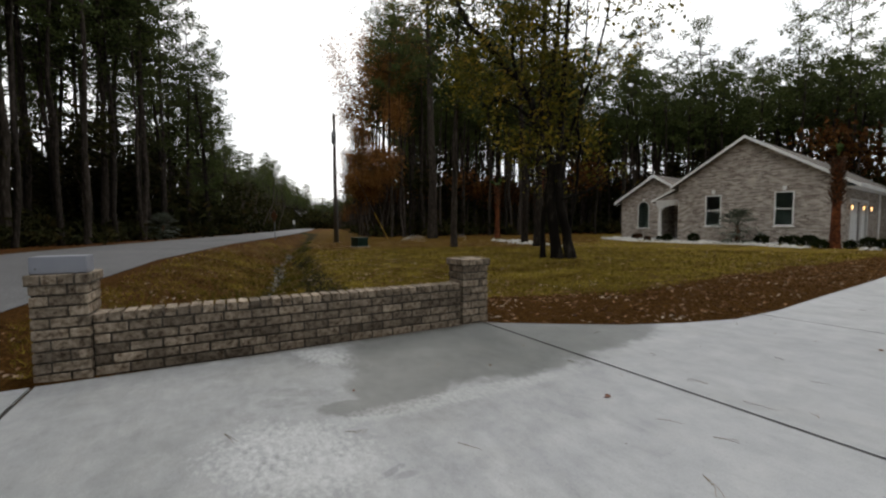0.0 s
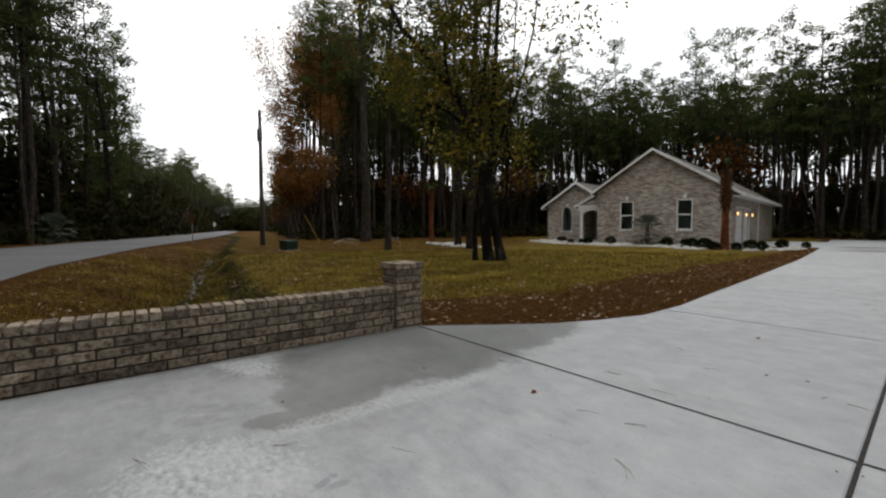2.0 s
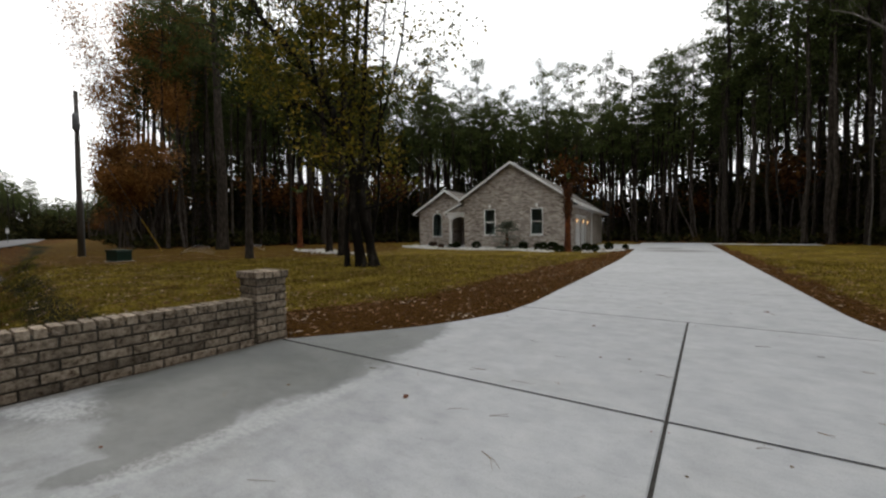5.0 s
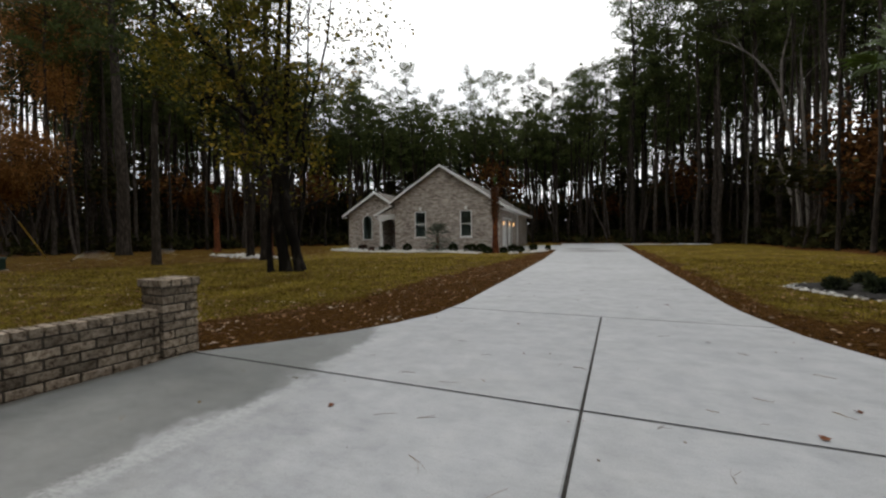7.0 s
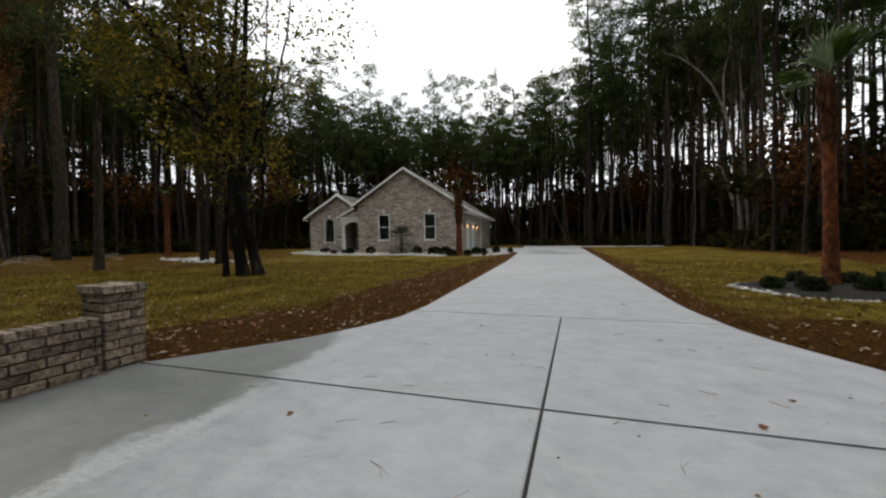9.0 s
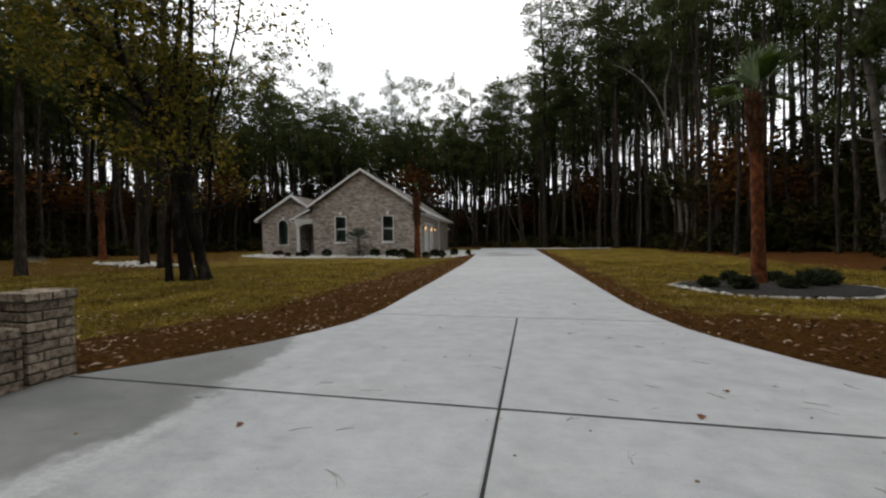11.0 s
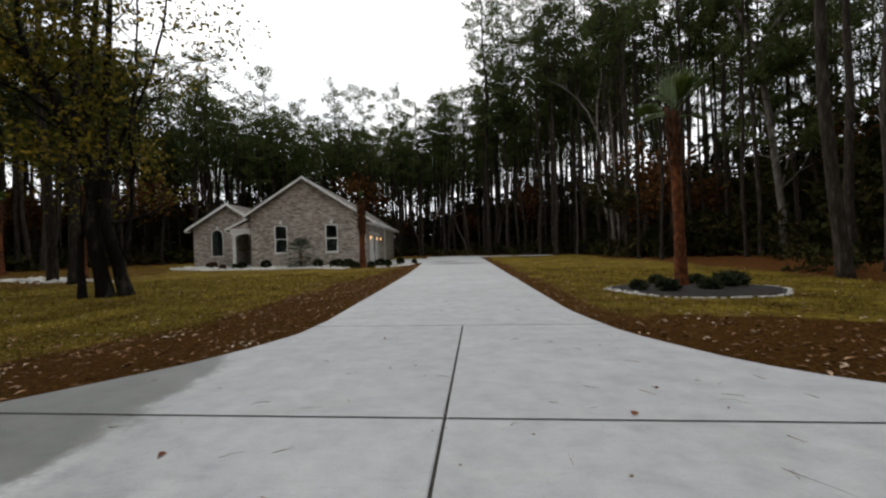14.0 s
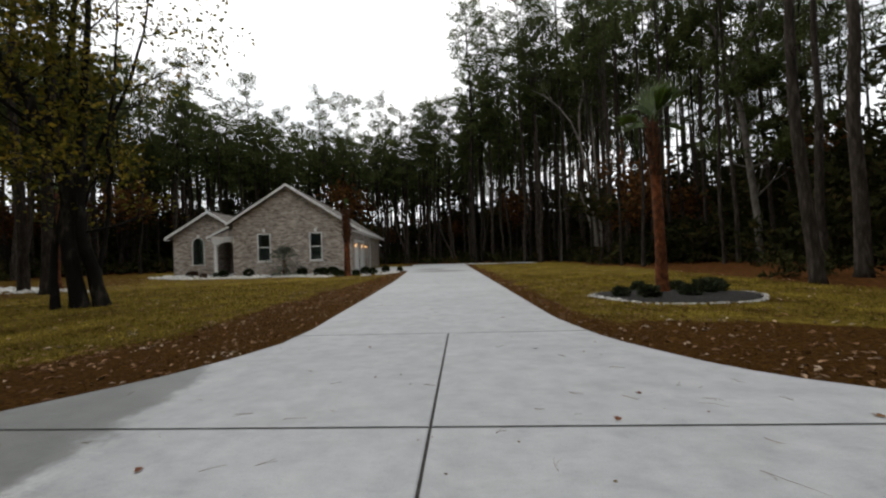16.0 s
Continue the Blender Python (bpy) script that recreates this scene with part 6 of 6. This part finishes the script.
make_sprinkler(-24.5, 8.6, 60, 1.9, 1)
make_sprinkler(-26.5, 13.6, 50, 1.5, 2)

# ---- fallen leaves, needles and grass ----
M_DEAD = material("fallen_leaves", [(0.3, (0.08, 0.032, 0.012)), (0.52, (0.22, 0.13, 0.07)), (0.72, (0.5, 0.42, 0.33))], 1.7, 3, 0.9, island=0.6, spec=0.05)
M_RUSTLEAF = material("rust_red_leaf", [(0.3, (0.10, 0.028, 0.012)), (0.7, (0.2, 0.075, 0.03))], 30, 3, 0.7)
M_DRYNEEDLE = material("dry_tan_needles", [(0.3, (0.10, 0.062, 0.025)), (0.7, (0.26, 0.19, 0.095))], 9, 3, 0.8, vary=0.4, spec=0.1)
M_BLADE = material("grass_blades", [(0.3, (0.035, 0.027, 0.005)), (0.5, (0.15, 0.115, 0.016)), (0.75, (0.38, 0.29, 0.058))], 1.3, 4, 0.8, island=0.5, coarse=0.35, coarse_scale=0.5, trans=0.25, spec=0.04)
M_WEED = material("ditch_weed_leaves", [(0.3, (0.035, 0.036, 0.008)), (0.5, (0.085, 0.078, 0.014)), (0.7, (0.17, 0.11, 0.035))], 0.8, 4, 0.9, island=0.5, spec=0.04, trans=0.2)
M_STRAWBLADE = material("dead_straw", [(0.3, (0.022, 0.010, 0.002)), (0.55, (0.09, 0.043, 0.006)), (0.8, (0.24, 0.13, 0.028))], 1.3, 4, 0.9, island=0.5, spec=0.03)


def leaf_on_ground(b, x, y, z, s, rnd):
    a = rnd.uniform(0, 6.3)
    d, e = Vector((math.cos(a), math.sin(a), rnd.uniform(-0.1, 0.35))), Vector((-math.sin(a), math.cos(a), rnd.uniform(-0.3, 0.3)))
    o = Vector((x, y, z + 0.008))
    b.face([o - d * s, o + e * s * 0.45 + Vector((0, 0, s * 0.25)), o + d * s])
    b.face([o - d * s, o + d * s, o - e * s * 0.45 + Vector((0, 0, s * 0.2))])


def on_lawn(x, y):
    return off_drive(x, y) > 0.06 and y > road_near(x) + 0.3 and not (x > -3.95 and x < -3.4 and y < 0.15)


def make_ground_cover():
    rnd = random.Random(31)
    leaves, blades, straw = Build(), Build(), Build()
    n = 0
    while n < 9000:
        x, y = rnd.uniform(-26, 11), rnd.uniform(-3.5, 26)
        if not on_lawn(x, y) or wood_depth(x, y) > 1 or (x + 8.8) ** 2 + (y - 9) ** 2 > 150 * rnd.random() * 5:
            continue
        n += 1
        leaf_on_ground(leaves, x, y, ground_z(x, y), rnd.uniform(0.025, 0.06), rnd)
    while n < 11200:
        x, y = rnd.uniform(-6, 9), rnd.uniform(0.2, 14)
        if not on_lawn(x, y) or off_drive(x, y) > 2.6:
            continue
        n += 1
        leaf_on_ground(leaves, x, y, ground_z(x, y), rnd.uniform(0.02, 0.05), rnd)
    while n < 16500:
        x = -4 - 24 * rnd.random() ** 1.3
        y = road_near(x) + rnd.uniform(0.3, 7.5)
        n += 1
        leaf_on_ground(leaves, x, y, ground_z(x, y) + 0.015, rnd.uniform(0.02, 0.045), rnd)
    for i in range(150000):
        r = 2.8 + 17 * rnd.random() ** 1.3
        az = radians(rnd.uniform(-62, 108))
        x, y = -r * math.sin(az), -2.6 + r * math.cos(az)
        if not on_lawn(x, y) or wood_depth(x, y) > 0 or ((x - BED_X) / BED_A) ** 2 + ((y - BED_Y) / BED_B) ** 2 < 1.1:
            continue
        o = Vector((x, y, ground_z(x, y) - 0.005))
        o_d = off_drive(x, y)
        band = along([(1.0, 2.0), (8, 1.8), (13, 1.35), (20, 0.8)], y) if x < 0 else (0.5 if y > 4 else 4)
        brown = y > 0 and o_d + 0.5 * noise.noise(o * 0.8) < band
        h = rnd.uniform(0.02, 0.055) * (1 + 0.05 * r) * (0.6 if brown else 1)
        tip = o + Vector((rnd.gauss(0, 0.6) * h, rnd.gauss(0, 0.6) * h, h * (0.5 if brown else 1)))
        s = Vector((rnd.gauss(0, 1), rnd.gauss(0, 1), 0)).normalized() * 0.0035 * (1 + 0.08 * r)
        (straw if brown else blades).face([o - s, o + s, tip])
    weeds = Build()
    for i in range(11000):
        x = -4.2 - 26 * rnd.random() ** 1.4
        y = ditch_mid(x) + (rnd.uniform(0.15, 1.0) if rnd.random() < 0.6 else rnd.gauss(-0.6, 0.5))
        o = Vector((x, y, ground_z(x, y) - 0.01))
        h = rnd.uniform(0.03, 0.14) * (1.4 if noise.noise(o * 0.9) > 0 else 0.6)
        s = Vector((rnd.gauss(0, 1), rnd.gauss(0, 1), 0)).normalized() * rnd.uniform(0.006, 0.016)
        weeds.face([o - s, o + s, o + Vector((rnd.gauss(0, 0.5) * h, rnd.gauss(0, 0.5) * h, h))])
    tagged(part("ditch_weeds", weeds, M_WEED), "green and brown weeds growing along the ditch", "weeds", kind="stuff")
    tagged(part("fallen_leaves", leaves, M_DEAD), "dry tan and brown leaves scattered on the lawn", "leaves", kind="stuff")
    tagged(part("grass", blades, M_BLADE), "short dormant olive and tan lawn grass", "grass", kind="stuff")
    tagged(part("dead_straw", straw, M_STRAWBLADE), "brown dead straw along the driveway edges", "straw", kind="stuff")


make_ground_cover()


def make_drive_litter():
    rnd = random.Random(8)
    for x, y, s, a, mat in ((-1.485, -0.52, 0.035, 20, M_RUSTLEAF), (1.165, 0.09, 0.04, 5, M_RUSTLEAF), (2.75, 0.1, 0.045, 30, M_DEAD), (0.85, 4.2, 0.04, 70, M_RUSTLEAF), (-1.6, -2.75, 0.05, 10, M_DEAD), (1.5, 0.55, 0.03, 60, M_RUSTLEAF), (-0.9, 2.2, 0.03, 60, M_DEAD)):
        b = Build()
        for k in range(5):
            w = radians(a + (k - 2) * 38)
            d, e = Vector((math.cos(w), math.sin(w), 0)), Vector((-math.sin(w), math.cos(w), 0))
            o = Vector((0, 0, 0.006))
            l = s * (1.25 - 0.2 * abs(k - 2))
            b.face([o, o + d * l * 0.5 + e * l * 0.22 + Vector((0, 0, 0.008)), o + d * l + Vector((0, 0, 0.004)), o + d * l * 0.5 - e * l * 0.22])
        t = part("fallen_leaf", b, mat)
        t.matrix_basis = pose(x, y, 0.001)
        tagged(t, "single dry brown leaf lying on the concrete", "leaf", "leaves on the driveway")
    needles = [(-1.14, -0.53, 40, 0.13), (-0.88, -0.47, 35, 0.11), (-0.74, -0.84, -40, 0.17), (1.66, 1.22, 160, 0.14), (1.37, 0.52, -50, 0.12), (1.83, 0.35, -20, 0.17), (1.9, 0.45, -18, 0.13), (0.67, -0.53, 80, 0.13), (1.62, -0.52, -50, 0.26),
               (-0.92, 0.87, 30, 0.1), (0.69, 0.28, -15, 0.07), (-1.5, -1.6, 35, 0.13), (-1.9, -2.05, 60, 0.12), (-1.0, 0.13, 15, 0.16), (0.4, -0.1, 40, 0.08), (1.0, 0.6, -25, 0.11), (-2.2, -2.6, 20, 0.14)]
    for i in range(70):
        needles.append((rnd.uniform(-2.6, 3.4), rnd.uniform(-2.4, 6.5), rnd.uniform(0, 360), rnd.uniform(0.04, 0.13)))
    for x, y, a, l in needles:
        if off_drive(x, y) > -0.2:
            continue
        d = Vector((math.cos(radians(a)), math.sin(radians(a)), 0))
        e = Vector((-d.y, d.x, 0))
        bow = rnd.uniform(-0.12, 0.12) * l
        b = Build()
        for sg in (-1, 1)[:rnd.choice((1, 2, 2))]:
            b.tube([(0, 0, 0.003), tuple(d * l * 0.5 + e * (sg * 0.005 + bow) + Vector((0, 0, 0.004))), tuple(d * l + e * sg * rnd.uniform(0.006, 0.025) + Vector((0, 0, 0.003)))], [0.0011, 0.001, 0.0006], 3, False)
        t = part("pine_needle", b, M_DRYNEEDLE)
        t.matrix_basis = pose(x, y, 0.001)
        tagged(t, "fallen brown pine needles lying on the concrete", "pine needles", "needles on the driveway")
    for i in range(40):
        x, y = rnd.uniform(-2.8, 3.2), rnd.uniform(-2.3, 5.0)
        if off_drive(x, y) > -0.2:
            continue
        b = Build()
        rock(b, 0, 0, 0, rnd.uniform(0.005, 0.013), rnd, 0.5)
        t = part("crumb", b, M_DRYNEEDLE if i % 3 else M_RUSTLEAF)
        t.matrix_basis = pose(x, y, 0.0)
        tagged(t, "tiny crumb of bark or leaf on the concrete", "debris", "crumbs on the driveway")


make_drive_litter()


# ---- low brick entrance wall with two piers ----
M_BRICK = material("tumbled_brick", [(0.32, (0.075, 0.052, 0.034)), (0.47, (0.215, 0.172, 0.128)), (0.7, (0.37, 0.31, 0.245))], 26, 10, 0.92, 0.6, 60, coarse=0.25, coarse_scale=5, vary=0.42, placed=True, spec=0.15)
M_MORTAR = material("grey_mortar", [(0.3, (0.045, 0.038, 0.03)), (0.7, (0.105, 0.092, 0.075))], 30, 6, 0.95, 0.4, 90)
COURSE, STRETCH, HEAD = 0.080, 0.214, 0.086


def brick_mesh(l, d, h, seed):
    """One brick with worn corners, its middle at the origin."""
    rnd = random.Random(seed)
    bm = bmesh.new()
    bmesh.ops.create_cube(bm, size=1)
    bmesh.ops.scale(bm, vec=(l, d, h), verts=bm.verts)
    bmesh.ops.bevel(bm, geom=bm.edges[:], offset=0.004, segments=1, affect="EDGES")
    for v in bm.verts:
        v.co += Vector((rnd.uniform(-1, 1), rnd.uniform(-1, 1), rnd.uniform(-1, 1))) * 0.0016
    me = bpy.data.meshes.new("brick")
    bm.to_mesh(me)
    bm.free()
    me.materials.append(M_BRICK)
    return me


JT = 0.0145
BRICKS = {k: [brick_mesh(l - JT, d - JT, COURSE - JT, 10 * i + j) for j in range(3)] for i, (k, l, d) in enumerate((("stretcher", STRETCH, HEAD), ("cap", HEAD, 0.21), ("crown", 0.096, 0.197), ("half", STRETCH / 2 + 0.004, HEAD)))}


WALL_A, WALL_B = Vector((-3.70, -3.72)), Vector((-3.53, 0.09))
WALL_DIR = (WALL_B - WALL_A).normalized()
WALL_TURN = math.degrees(math.atan2(WALL_DIR.y, WALL_DIR.x))
PIER, LIFT, SINK = 0.325, 0.045, -0.03


def make_pier(at, lift=0.0):
    """A pier whose front face runs from 0 to PIER along its local x, set back along +y."""
    p = thing("brick_pier", "square tumbled-brick entrance pier with a projecting brick cap", "pier", pose(at.x, at.y, 0, 0, 0, WALL_TURN), "entrance piers")
    rnd = random.Random(int(at.y * 100))
    core = Build()
    core.box((0.012, 0.012, -0.15), (PIER - 0.012, PIER - 0.012, 8 * COURSE + 0.02 + lift))
    part("mortar", core, M_MORTAR, p)
    for c in range(-1, 8):
        z = (c + 0.5) * COURSE + lift
        for side in range(4):
            m = pose(PIER / 2, PIER / 2, 0, 0, 0, 90 * side) @ pose(-PIER / 2, -PIER / 2, 0)
            flip = (c + side) % 2
            xs = (("stretcher", (STRETCH - JT) / 2), ("half", STRETCH + (STRETCH / 2 - JT) / 2)) if flip else (("half", (STRETCH / 2 - JT) / 2 + 0.002), ("stretcher", STRETCH / 2 + (STRETCH - JT) / 2))
            for k, x in xs:
                o = new("brick", rnd.choice(BRICKS[k]))
                o.parent = p
                inset = 0.0 if k == "stretcher" else 0.0015
                o.matrix_basis = m @ pose(x, (HEAD - JT) / 2 + inset + rnd.uniform(-0.002, 0.002), z, rnd.uniform(-0.6, 0.6), rnd.uniform(-0.5, 0.5), rnd.uniform(-0.6, 0.6)) @ Matrix.Diagonal((1, 1, 1, 1))
    zc = 8 * COURSE + (COURSE - JT) / 2 + lift
    w = PIER + 0.045
    for row in range(2):
        for i in range(4):
            o = new("brick", rnd.choice(BRICKS["crown"]))
            o.parent = p
            o.matrix_basis = pose(PIER / 2 - w / 2 + (i + 0.5) * w / 4, PIER / 2 + (row - 0.5) * w / 2, zc + rnd.uniform(0, 0.002), rnd.uniform(-0.6, 0.6), rnd.uniform(-0.6, 0.6), rnd.uniform(-1, 1))
    fill = Build()
    fill.box((-0.015, -0.015, 8 * COURSE - 0.008 + lift), (PIER + 0.015, PIER + 0.015, 9 * COURSE - JT - 0.012 + lift))
    part("cap_core", fill, M_MORTAR, p)
    return p


def make_wall():
    length = (WALL_B - WALL_A).length
    w = thing("brick_wall", "low tumbled-brick entrance wall with a header-course top", "wall", pose(WALL_A.x, WALL_A.y, 0, 0, 0, WALL_TURN))
    x0, x1 = PIER + 0.004, length - PIER - 0.004
    rnd = random.Random(5)
    core = Build()
    core.box((x0, 0.052, -0.5), (x1, 0.045 + 0.185, 5 * COURSE + 0.03 + SINK))
    part("mortar", core, M_MORTAR, w)
    for face in (0, 1):
        y = 0.035 + (HEAD - JT) / 2 if face == 0 else 0.045 + 0.19 + 0.01 - (HEAD - JT) / 2
        for c in range(-1 - 3 * face, 5):
            x = x0 - (STRETCH / 2 if c % 2 else 0)
            while x < x1 - 0.02:
                a, b = max(x, x0), min(x + STRETCH, x1)
                if b - a > 0.05:
                    o = new("brick", rnd.choice(BRICKS["stretcher"]))
                    o.parent = w
                    s = (b - a - JT) / (STRETCH - JT)
                    o.matrix_basis = pose((a + b) / 2, y + rnd.uniform(-0.003, 0.003), (c + 0.5) * COURSE + SINK, rnd.uniform(-0.8, 0.8), rnd.uniform(-0.4, 0.4), rnd.uniform(-0.5, 0.5)) @ Matrix.Diagonal((s, 1, 1, 1))
                x += STRETCH
    n = int((x1 - x0) / HEAD)
    for i in range(n):
        o = new("brick", rnd.choice(BRICKS["cap"]))
        o.parent = w
        o.matrix_basis = pose(x0 + (i + 0.5) * (x1 - x0) / n, 0.14, 5.5 * COURSE + SINK + rnd.uniform(-0.001, 0.002), rnd.uniform(-0.6, 0.6), rnd.uniform(-0.6, 0.6), rnd.uniform(-1, 1))
    return w


make_wall()
make_pier(WALL_A, LIFT)
make_pier(WALL_B - WALL_DIR * PIER)
make_mailbox()
